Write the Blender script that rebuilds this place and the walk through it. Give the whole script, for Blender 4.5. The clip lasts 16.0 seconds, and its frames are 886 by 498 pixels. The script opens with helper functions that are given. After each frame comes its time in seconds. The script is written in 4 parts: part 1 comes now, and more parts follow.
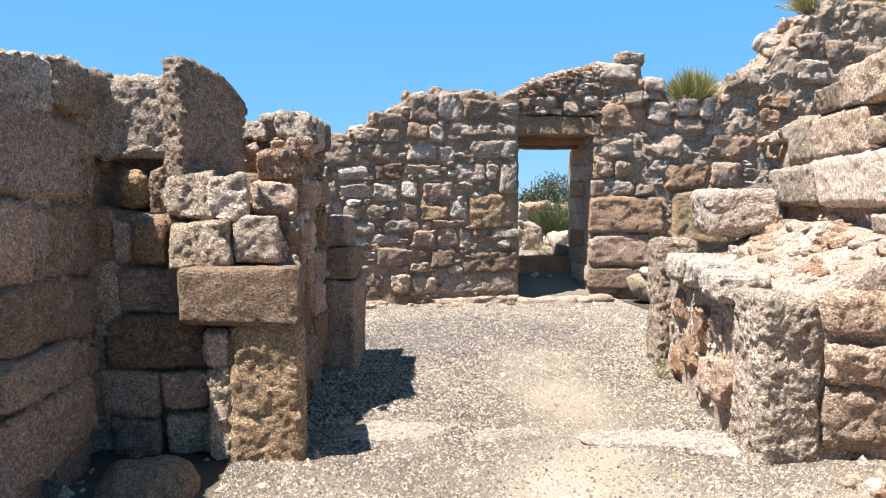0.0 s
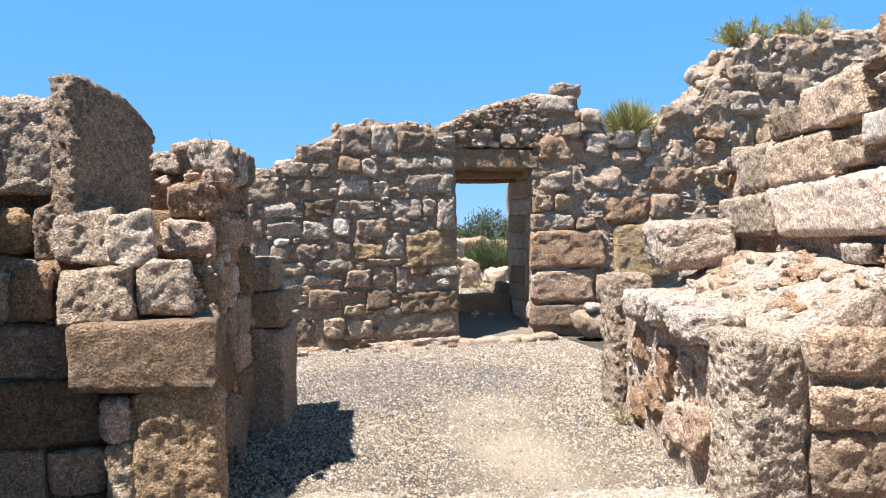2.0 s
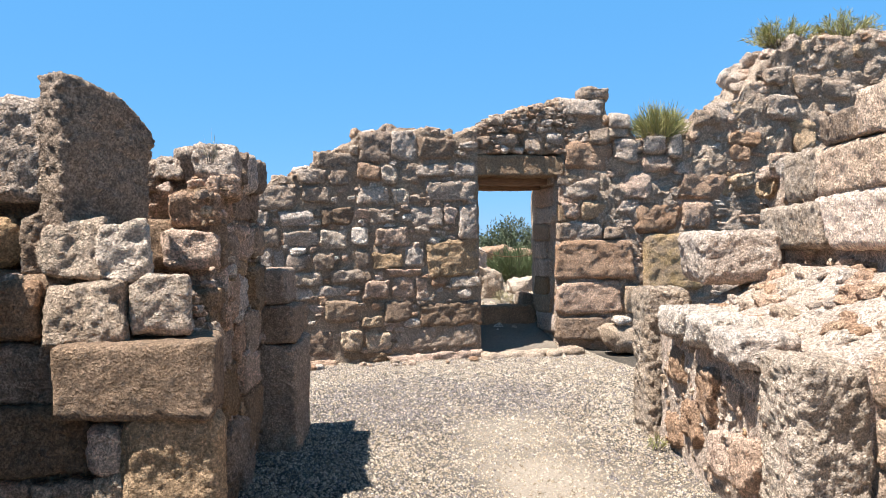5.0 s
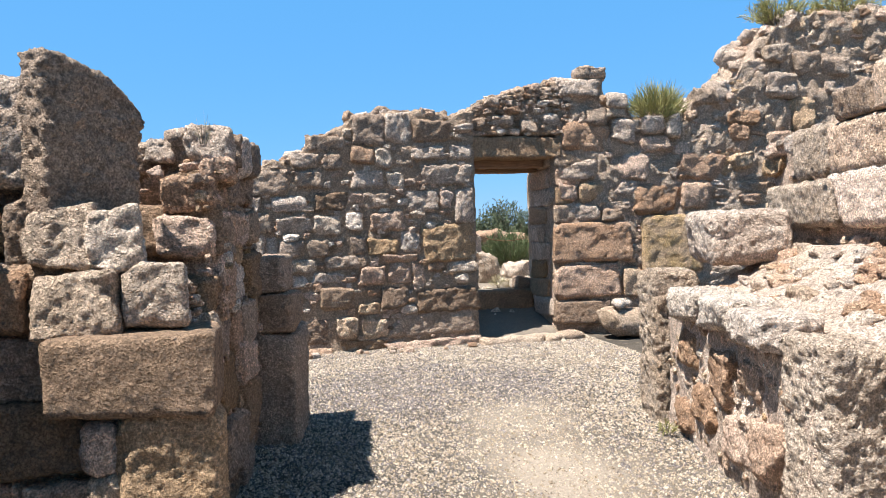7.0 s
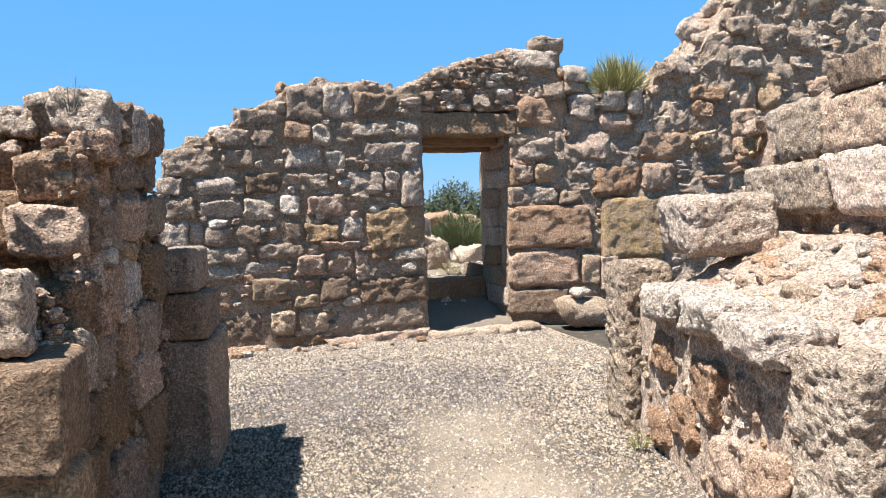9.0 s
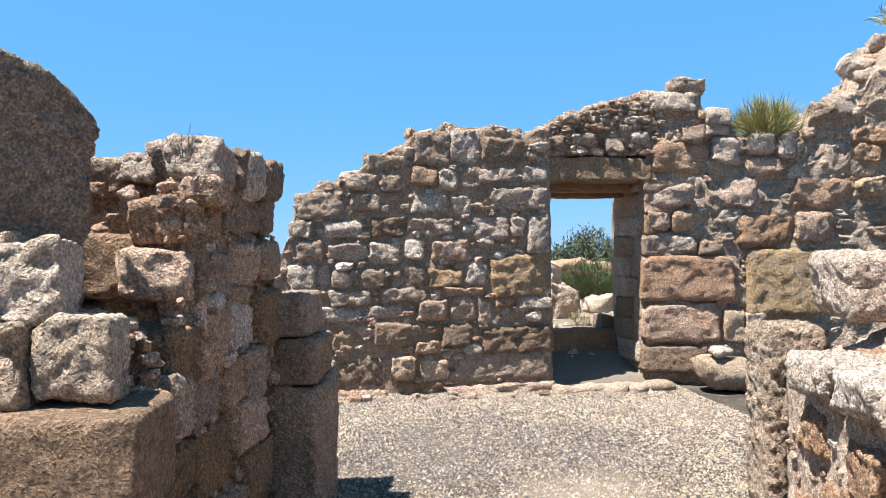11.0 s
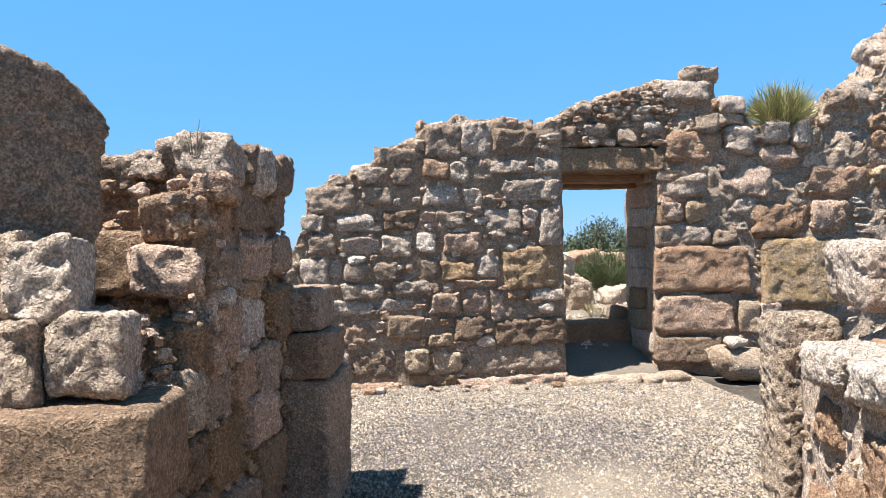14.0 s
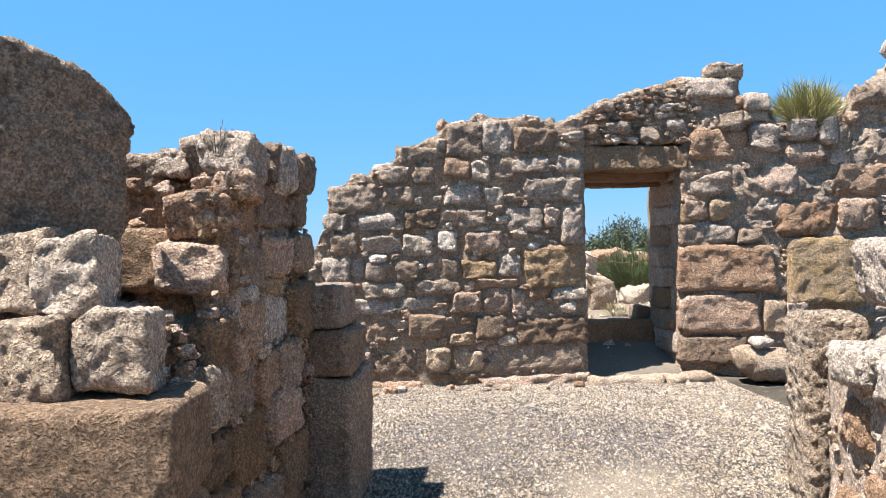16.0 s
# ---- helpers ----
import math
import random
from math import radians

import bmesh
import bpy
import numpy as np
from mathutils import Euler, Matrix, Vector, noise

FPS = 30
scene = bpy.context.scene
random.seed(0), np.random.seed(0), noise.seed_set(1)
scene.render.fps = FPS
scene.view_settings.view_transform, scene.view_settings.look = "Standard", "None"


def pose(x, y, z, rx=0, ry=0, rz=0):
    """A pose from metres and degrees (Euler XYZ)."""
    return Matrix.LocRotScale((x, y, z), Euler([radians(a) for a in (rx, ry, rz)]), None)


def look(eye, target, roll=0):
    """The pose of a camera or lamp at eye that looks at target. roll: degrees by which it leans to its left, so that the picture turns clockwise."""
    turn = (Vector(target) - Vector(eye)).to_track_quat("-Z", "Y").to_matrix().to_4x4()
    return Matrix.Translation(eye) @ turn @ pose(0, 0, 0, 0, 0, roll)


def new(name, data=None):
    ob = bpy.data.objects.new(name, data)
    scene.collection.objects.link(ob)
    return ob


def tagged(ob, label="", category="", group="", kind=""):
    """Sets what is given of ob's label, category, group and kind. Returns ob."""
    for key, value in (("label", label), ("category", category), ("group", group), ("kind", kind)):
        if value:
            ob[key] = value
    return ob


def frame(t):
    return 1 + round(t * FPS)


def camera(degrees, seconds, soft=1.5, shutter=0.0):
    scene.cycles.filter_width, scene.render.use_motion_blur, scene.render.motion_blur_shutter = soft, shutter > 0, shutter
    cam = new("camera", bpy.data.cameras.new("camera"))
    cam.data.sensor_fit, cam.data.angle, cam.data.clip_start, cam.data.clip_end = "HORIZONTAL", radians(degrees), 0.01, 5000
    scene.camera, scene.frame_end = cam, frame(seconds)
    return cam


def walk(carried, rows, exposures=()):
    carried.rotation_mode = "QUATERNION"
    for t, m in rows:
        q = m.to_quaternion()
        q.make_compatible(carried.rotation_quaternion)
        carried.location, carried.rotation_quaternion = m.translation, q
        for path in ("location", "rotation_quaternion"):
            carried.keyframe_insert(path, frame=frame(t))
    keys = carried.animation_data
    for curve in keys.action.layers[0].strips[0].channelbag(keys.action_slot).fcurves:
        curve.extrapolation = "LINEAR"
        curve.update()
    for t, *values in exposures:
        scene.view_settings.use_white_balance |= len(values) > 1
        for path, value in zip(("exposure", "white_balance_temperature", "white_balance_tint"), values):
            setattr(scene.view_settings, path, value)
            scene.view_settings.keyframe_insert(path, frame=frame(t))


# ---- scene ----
cam = camera(63.5, 16.0, soft=0.5)
PATH = [
    (0, (-1.385, -0.53, 1.377), (-1.053, 1.438, 1.246), -0.2),
    (0.5, (-1.367, -0.443, 1.371), (-0.931, 1.504, 1.235), -0.7),
    (1, (-1.42, -0.249, 1.393), (-0.785, 1.644, 1.268), -0.8),
    (1.5, (-1.429, -0.153, 1.388), (-0.812, 1.749, 1.319), -1.4),
    (2, (-1.362, -0.04, 1.376), (-0.839, 1.89, 1.346), -1.3),
    (2.5, (-1.278, 0.063, 1.396), (-0.9, 2.027, 1.406), -0.1),
    (3, (-1.228, 0.141, 1.393), (-0.858, 2.106, 1.356), 0.0),
    (3.5, (-1.27, 0.21, 1.395), (-0.833, 2.161, 1.394), -1.9),
    (3.7, (-1.271, 0.236, 1.393), (-0.81, 2.182, 1.38), -2.4),
    (6, (-1.318, 0.273, 1.408), (-0.846, 2.217, 1.403), -0.1),
    (6.5, (-1.366, 0.303, 1.395), (-0.844, 2.233, 1.365), -1.1),
    (7, (-1.328, 0.44, 1.393), (-0.834, 2.377, 1.343), -1.9),
    (7.5, (-1.22, 0.601, 1.416), (-0.778, 2.551, 1.399), -1.8),
    (8, (-1.147, 0.705, 1.423), (-0.682, 2.65, 1.38), -1.5),
    (8.5, (-1.133, 0.862, 1.423), (-0.563, 2.779, 1.385), -1.4),
    (9, (-1.105, 1.066, 1.438), (-0.483, 2.963, 1.327), -2.0),
    (9.5, (-1.052, 1.158, 1.468), (-0.586, 3.103, 1.49), -0.4),
    (10, (-0.98, 1.218, 1.472), (-0.651, 3.191, 1.492), -0.4),
    (10.2, (-0.952, 1.227, 1.466), (-0.681, 3.208, 1.488), -0.4),
    (12.5, (-0.924, 1.243, 1.469), (-0.677, 3.227, 1.461), -0.7),
    (13, (-0.926, 1.248, 1.472), (-0.674, 3.232, 1.448), -0.9),
    (13.5, (-0.92, 1.236, 1.47), (-0.717, 3.226, 1.451), -0.9),
    (14, (-0.913, 1.237, 1.474), (-0.698, 3.225, 1.471), -1.2),
    (14.5, (-0.915, 1.24, 1.466), (-0.731, 3.231, 1.467), -1.4),
    (15, (-0.908, 1.228, 1.474), (-0.751, 3.222, 1.473), -1.3),
    (15.5, (-0.911, 1.241, 1.468), (-0.738, 3.233, 1.458), -1.3),
    (16, (-0.913, 1.239, 1.464), (-0.757, 3.233, 1.462), -1.2),
]
walk(cam, [(t, look(eye, target, roll)) for t, eye, target, roll in PATH], [(0, 1.33), (3, 1.28), (8, 1.25), (12.5, 1.32), (16, 1.33)])

# ---------------------------------------------------------------- light
SUN_FROM = Vector((-0.37, -0.12, 1.0)).normalized()
world = bpy.data.worlds.new("sky")
scene.world = world
world.use_nodes = True
sky = world.node_tree.nodes.new("ShaderNodeTexSky")
sky.sky_type, sky.sun_disc = 'NISHITA', False
sky.sun_elevation, sky.sun_rotation = radians(68.7), radians(252)
sky.air_density, sky.dust_density, sky.ozone_density = 1.0, 0.1, 4.0
rich = world.node_tree.nodes.new("ShaderNodeHueSaturation")
rich.inputs["Saturation"].default_value = 1.0
world.node_tree.links.new(sky.outputs[0], rich.inputs["Color"])
deep = world.node_tree.nodes.new("ShaderNodeMix")
deep.data_type, deep.inputs[0].default_value = 'RGBA', 0.72
deep.inputs[7].default_value = (0.65, 3.05, 6.55, 1)
world.node_tree.links.new(rich.outputs[0], deep.inputs[6])
up = world.node_tree.nodes.new("ShaderNodeSeparateXYZ")
world.node_tree.links.new(world.node_tree.nodes.new("ShaderNodeTexCoord").outputs["Generated"], up.inputs[0])
high = world.node_tree.nodes.new("ShaderNodeMapRange")
high.inputs["From Min"].default_value, high.inputs["From Max"].default_value = 0.35, 0.95
high.inputs["To Min"].default_value, high.inputs["To Max"].default_value = 1.0, 0.5
world.node_tree.links.new(up.outputs["Z"], high.inputs["Value"])
dome = world.node_tree.nodes.new("ShaderNodeVectorMath")
dome.operation = 'SCALE'
world.node_tree.links.new(deep.outputs[2], dome.inputs[0])
world.node_tree.links.new(high.outputs[0], dome.inputs["Scale"])
world.node_tree.links.new(dome.outputs[0], world.node_tree.nodes["Background"].inputs[0])
world.node_tree.nodes["Background"].inputs[1].default_value = 0.069
sun = new("sun", bpy.data.lights.new("sun", "SUN"))
sun.data.energy, sun.data.angle, sun.data.color = 5.0, radians(0.5), (1.0, 0.985, 0.95)
sun.matrix_world = look(SUN_FROM * 20, (0, 0, 0))


# ---------------------------------------------------------------- materials
def mix_rgb(nt, fac, a, b, blend='MIX'):
    n = nt.nodes.new("ShaderNodeMix")
    n.data_type, n.blend_type = 'RGBA', blend
    for sock, v in ((n.inputs[0], fac), (n.inputs[6], a), (n.inputs[7], b)):
        if isinstance(v, bpy.types.NodeSocket):
            nt.links.new(v, sock)
        elif isinstance(v, (tuple, list)):
            sock.default_value = (*v, 1)
        else:
            sock.default_value = v
    return n.outputs[2]


def noise_tex(nt, pos, scale, detail=4, rough=0.6, distort=0.0):
    n = nt.nodes.new("ShaderNodeTexNoise")
    n.inputs["Scale"].default_value, n.inputs["Detail"].default_value = scale, detail
    n.inputs["Roughness"].default_value, n.inputs["Distortion"].default_value = rough, distort
    nt.links.new(pos, n.inputs["Vector"])
    return n.outputs["Fac"]


def ramp(nt, fac, lo, hi):
    n = nt.nodes.new("ShaderNodeMapRange")
    n.inputs["From Min"].default_value, n.inputs["From Max"].default_value = lo, hi
    n.interpolation_type = 'SMOOTHSTEP'
    nt.links.new(fac, n.inputs["Value"])
    return n.outputs["Result"]


def math_node(nt, op, a, b):
    n = nt.nodes.new("ShaderNodeMath")
    n.operation = op
    for sock, v in zip(n.inputs, (a, b)):
        if isinstance(v, bpy.types.NodeSocket):
            nt.links.new(v, sock)
        else:
            sock.default_value = v
    return n.outputs[0]


def base_material(name):
    m = bpy.data.materials.new(name)
    m.use_nodes = True
    nt = m.node_tree
    pos = nt.nodes.new("ShaderNodeNewGeometry").outputs["Position"]
    return m, nt, pos, nt.nodes["Principled BSDF"]


def stone_material(name, main, second, lichen, lichen_amount=0.45, pit=1.0, rand="object", fine=1.0):
    """Weathered limestone: two body tones, lichen and soot blotches, pits with their shade put into the colour."""
    m, nt, pos, bsdf = base_material(name)
    main, second, lichen = [(c[0] * 1.20, c[1] * 1.165, c[2] * 1.15) for c in (main, second, lichen)]
    broad = noise_tex(nt, pos, 4.0, 5, 0.62, 0.3)
    mid = noise_tex(nt, pos, 17.0, 5, 0.65)
    grain = noise_tex(nt, pos, 95.0, 4, 0.7)
    col = mix_rgb(nt, ramp(nt, broad, 0.35, 0.65), main, second)
    blot = ramp(nt, mid, 0.66 - 0.3 * lichen_amount, 0.80 - 0.3 * lichen_amount)
    col = mix_rgb(nt, math_node(nt, 'MULTIPLY', blot, 0.75), col, lichen)
    if rand == "object":
        r = nt.nodes.new("ShaderNodeObjectInfo").outputs["Random"]
    else:
        r = nt.nodes.new("ShaderNodeNewGeometry").outputs["Random Per Island"]
    hsv = nt.nodes.new("ShaderNodeHueSaturation")
    nt.links.new(col, hsv.inputs["Color"])
    nt.links.new(math_node(nt, 'ADD', math_node(nt, 'MULTIPLY', r, 0.5), 0.76), hsv.inputs["Value"])
    nt.links.new(math_node(nt, 'ADD', math_node(nt, 'MULTIPLY', r, -0.4), 1.2), hsv.inputs["Saturation"])
    col = hsv.outputs["Color"]
    tooth = noise_tex(nt, pos, 38.0, 6, 0.75)
    # grains and small cavities, bent out of round
    bend = nt.nodes.new("ShaderNodeVectorMath")
    bend.operation = 'MULTIPLY_ADD'
    nz = nt.nodes.new("ShaderNodeTexNoise")
    nz.inputs["Scale"].default_value, nz.inputs["Detail"].default_value = 30.0, 3
    nt.links.new(pos, nz.inputs["Vector"])
    nt.links.new(nz.outputs["Color"], bend.inputs[0])
    bend.inputs[1].default_value = (0.05, 0.05, 0.05)
    nt.links.new(pos, bend.inputs[2])
    vor = nt.nodes.new("ShaderNodeTexVoronoi")
    vor.feature, vor.inputs["Scale"].default_value, vor.inputs["Detail"].default_value = 'F1', 52.0, 1.0
    nt.links.new(bend.outputs[0], vor.inputs["Vector"])
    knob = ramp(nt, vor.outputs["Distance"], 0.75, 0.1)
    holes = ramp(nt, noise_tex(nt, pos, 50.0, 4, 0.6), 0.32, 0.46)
    # grain tone; its dark end also stands in for the relief's fine self-shadow
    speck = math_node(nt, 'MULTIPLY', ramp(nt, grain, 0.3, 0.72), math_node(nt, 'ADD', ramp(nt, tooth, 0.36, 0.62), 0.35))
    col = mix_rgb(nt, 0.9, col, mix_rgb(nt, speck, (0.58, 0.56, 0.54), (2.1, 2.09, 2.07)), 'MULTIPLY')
    # shade of pits and hollows painted into the colour, following the bump's low spots
    pit_shade = math_node(nt, 'MULTIPLY', math_node(nt, 'ADD', math_node(nt, 'MULTIPLY', knob, 0.35), 0.65), math_node(nt, 'ADD', math_node(nt, 'MULTIPLY', holes, 0.45), 0.55))
    col = mix_rgb(nt, pit_shade, mix_rgb(nt, 0.6, col, (0.12, 0.09, 0.065)), col)
    height = math_node(nt, 'ADD', math_node(nt, 'MULTIPLY', holes, 0.30 * pit), math_node(nt, 'MULTIPLY', mid, 0.9))
    height = math_node(nt, 'ADD', height, math_node(nt, 'MULTIPLY', knob, 0.55))
    height = math_node(nt, 'ADD', height, math_node(nt, 'MULTIPLY', grain, 0.35 * fine))
    height = math_node(nt, 'ADD', height, math_node(nt, 'MULTIPLY', tooth, 0.8 * fine))
    bump = nt.nodes.new("ShaderNodeBump")
    bump.inputs["Strength"].default_value, bump.inputs["Distance"].default_value = 1.0, 0.036
    nt.links.new(height, bump.inputs["Height"])
    nt.links.new(bump.outputs[0], bsdf.inputs["Normal"])
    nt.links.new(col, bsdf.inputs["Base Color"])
    bsdf.inputs["Roughness"].default_value = 0.95
    bsdf.inputs["Specular IOR Level"].default_value = 0.2
    return m


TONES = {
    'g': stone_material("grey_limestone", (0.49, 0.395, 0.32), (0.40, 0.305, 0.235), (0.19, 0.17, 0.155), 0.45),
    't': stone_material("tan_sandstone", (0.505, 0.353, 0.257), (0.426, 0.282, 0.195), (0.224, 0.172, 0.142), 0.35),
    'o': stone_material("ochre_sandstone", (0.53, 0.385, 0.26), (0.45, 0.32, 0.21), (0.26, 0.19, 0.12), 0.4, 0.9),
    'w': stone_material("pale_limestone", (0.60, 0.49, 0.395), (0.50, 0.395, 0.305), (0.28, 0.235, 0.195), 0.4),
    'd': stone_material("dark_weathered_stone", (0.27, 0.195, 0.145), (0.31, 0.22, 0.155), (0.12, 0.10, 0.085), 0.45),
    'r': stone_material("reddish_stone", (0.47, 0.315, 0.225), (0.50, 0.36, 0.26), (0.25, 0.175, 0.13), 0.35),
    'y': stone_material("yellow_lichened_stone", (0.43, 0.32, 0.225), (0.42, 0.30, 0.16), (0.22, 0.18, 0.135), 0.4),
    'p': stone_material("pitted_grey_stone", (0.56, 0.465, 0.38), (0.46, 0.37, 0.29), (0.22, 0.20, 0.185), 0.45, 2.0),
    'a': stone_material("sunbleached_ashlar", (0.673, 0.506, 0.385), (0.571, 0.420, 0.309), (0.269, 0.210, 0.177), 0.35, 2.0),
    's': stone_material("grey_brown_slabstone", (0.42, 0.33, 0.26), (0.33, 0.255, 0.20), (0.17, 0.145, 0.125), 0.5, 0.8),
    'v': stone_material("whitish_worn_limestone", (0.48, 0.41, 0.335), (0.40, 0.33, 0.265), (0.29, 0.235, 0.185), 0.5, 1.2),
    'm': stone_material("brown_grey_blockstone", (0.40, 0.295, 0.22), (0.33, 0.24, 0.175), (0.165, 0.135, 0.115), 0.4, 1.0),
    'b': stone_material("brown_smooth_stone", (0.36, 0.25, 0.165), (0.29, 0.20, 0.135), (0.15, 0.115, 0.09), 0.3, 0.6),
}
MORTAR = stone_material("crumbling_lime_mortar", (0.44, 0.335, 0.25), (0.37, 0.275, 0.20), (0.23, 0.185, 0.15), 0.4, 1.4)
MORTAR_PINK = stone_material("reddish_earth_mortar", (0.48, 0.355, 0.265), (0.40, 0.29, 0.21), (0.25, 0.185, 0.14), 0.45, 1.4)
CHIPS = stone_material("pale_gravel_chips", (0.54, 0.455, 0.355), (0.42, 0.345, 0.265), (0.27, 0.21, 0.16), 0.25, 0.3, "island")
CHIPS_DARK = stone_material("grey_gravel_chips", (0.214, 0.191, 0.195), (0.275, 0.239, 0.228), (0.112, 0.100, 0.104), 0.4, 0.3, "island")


def ground_material():
    m, nt, pos, bsdf = base_material("dry_sandy_gravel")
    broad = noise_tex(nt, pos, 0.9, 4, 0.6, 0.4)
    mid = noise_tex(nt, pos, 9.0, 5, 0.7)
    grit = noise_tex(nt, pos, 70.0, 5, 0.75)
    sand = nt.nodes.new("ShaderNodeAttribute")
    sand.attribute_name = "sand"
    # bare ground coloured extra dark, standing in for the shadow between chips
    bare = mix_rgb(nt, ramp(nt, broad, 0.38, 0.62), (0.085, 0.070, 0.056), (0.06, 0.052, 0.044))
    col = mix_rgb(nt, sand.outputs["Fac"], bare, (0.40, 0.325, 0.255))
    col = mix_rgb(nt, math_node(nt, 'MULTIPLY', ramp(nt, mid, 0.48, 0.78), 0.4), col, (0.34, 0.26, 0.185))
    col = mix_rgb(nt, 0.6, col, mix_rgb(nt, ramp(nt, grit, 0.3, 0.72), (0.40, 0.38, 0.36), (1.4, 1.4, 1.38)), 'MULTIPLY')
    # far off the open land is scrub
    dist = nt.nodes.new("ShaderNodeVectorMath")
    dist.operation = 'LENGTH'
    nt.links.new(pos, dist.inputs[0])
    col = mix_rgb(nt, ramp(nt, dist.outputs["Value"], 25, 80), col, (0.085, 0.095, 0.05))
    vor = nt.nodes.new("ShaderNodeTexVoronoi")
    vor.inputs["Scale"].default_value = 48
    nt.links.new(pos, vor.inputs["Vector"])
    h = math_node(nt, 'ADD', math_node(nt, 'MULTIPLY', vor.outputs["Distance"], -0.7), grit)
    bump = nt.nodes.new("ShaderNodeBump")
    bump.inputs["Strength"].default_value, bump.inputs["Distance"].default_value = 0.8, 0.015
    nt.links.new(h, bump.inputs["Height"])
    nt.links.new(bump.outputs[0], bsdf.inputs["Normal"])
    nt.links.new(col, bsdf.inputs["Base Color"])
    bsdf.inputs["Roughness"].default_value = 0.97
    bsdf.inputs["Specular IOR Level"].default_value = 0.15
    return m


def leaf_material(name, a, b):
    m, nt, pos, bsdf = base_material(name)
    r = nt.nodes.new("ShaderNodeNewGeometry").outputs["Random Per Island"]
    nt.links.new(mix_rgb(nt, r, a, b), bsdf.inputs["Base Color"])
    bsdf.inputs["Roughness"].default_value = 0.7
    bsdf.inputs["Specular IOR Level"].default_value = 0.25
    return m


def wood_material():
    m, nt, pos, bsdf = base_material("old_brown_timber")
    st = nt.nodes.new("ShaderNodeMapping")
    st.inputs["Scale"].default_value = (2, 30, 30)
    nt.links.new(pos, st.inputs["Vector"])
    g = noise_tex(nt, st.outputs[0], 3.0, 6, 0.7, 0.5)
    nt.links.new(mix_rgb(nt, ramp(nt, g, 0.3, 0.7), (0.12, 0.06, 0.03), (0.26, 0.14, 0.075)), bsdf.inputs["Base Color"])
    bump = nt.nodes.new("ShaderNodeBump")
    bump.inputs["Distance"].default_value = 0.006
    nt.links.new(g, bump.inputs["Height"])
    nt.links.new(bump.outputs[0], bsdf.inputs["Normal"])
    bsdf.inputs["Roughness"].default_value = 0.85
    return m


def rust_material():
    m, nt, pos, bsdf = base_material("rusty_iron")
    g = noise_tex(nt, pos, 40, 5, 0.7)
    nt.links.new(mix_rgb(nt, g, (0.05, 0.025, 0.015), (0.20, 0.09, 0.04)), bsdf.inputs["Base Color"])
    bsdf.inputs["Roughness"].default_value, bsdf.inputs["Metallic"].default_value = 0.85, 0.3
    return m


GROUND, WOOD, RUST = ground_material(), wood_material(), rust_material()
BROOM = leaf_material("broom_leaf", (0.22, 0.23, 0.07), (0.40, 0.34, 0.15))
SCRUB = leaf_material("scrub_leaf", (0.06, 0.08, 0.04), (0.13, 0.14, 0.08))
GRASS = leaf_material("coastal_grass", (0.075, 0.105, 0.04), (0.15, 0.165, 0.075))
DRY = leaf_material("dry_stalk", (0.30, 0.25, 0.14), (0.42, 0.36, 0.22))
TWIG = leaf_material("grey_twig", (0.13, 0.10, 0.07), (0.20, 0.16, 0.11))


# ---------------------------------------------------------------- mesh helpers
SLOPES = np.random.default_rng(12).normal(0, 1, (64, 3))
SLOPES /= np.linalg.norm(SLOPES, axis=1, keepdims=True)


def lattice(ix, iy, iz, seed):
    h = (ix * 374761393 + iy * 668265263 + iz * 1440662683 + seed * 1274126177) & 0xFFFFFFFF
    h = ((h ^ (h >> 13)) * 1274126177) & 0xFFFFFFFF
    return SLOPES[(h ^ (h >> 16)) & 63]


def gradient_noise(p, seed):
    q = np.floor(p).astype(np.int64)
    r = p - q
    f = r * r * r * (r * (r * 6 - 15) + 10)
    out = 0
    for dx in (0, 1):
        for dy in (0, 1):
            for dz in (0, 1):
                w = (f[:, 0] if dx else 1 - f[:, 0]) * (f[:, 1] if dy else 1 - f[:, 1]) * (f[:, 2] if dz else 1 - f[:, 2])
                out = out + w * ((r - (dx, dy, dz)) * lattice(q[:, 0] + dx, q[:, 1] + dy, q[:, 2] + dz, seed)).sum(1)
    return out * 1.6


TURNS = [np.array(Matrix.Rotation(0.7 + 1.3 * k, 3, Vector((0.5 + k, 1.0 - 0.4 * k, 0.3 + 0.5 * k)))) for k in range(6)]


def fbm(p, size, octaves, seed, gain=0.5):
    """Fractal noise, about -1 to 1; size is that of the largest lumps in metres."""
    out, amp, tot = 0, 1.0, 0.0
    for k in range(octaves):
        out = out + amp * gradient_noise(p @ TURNS[k] / size * 2 ** k + 17.3 * k, seed + k)
        tot += amp
        amp *= gain
    return out / tot * 1.4


GRIDS = {}


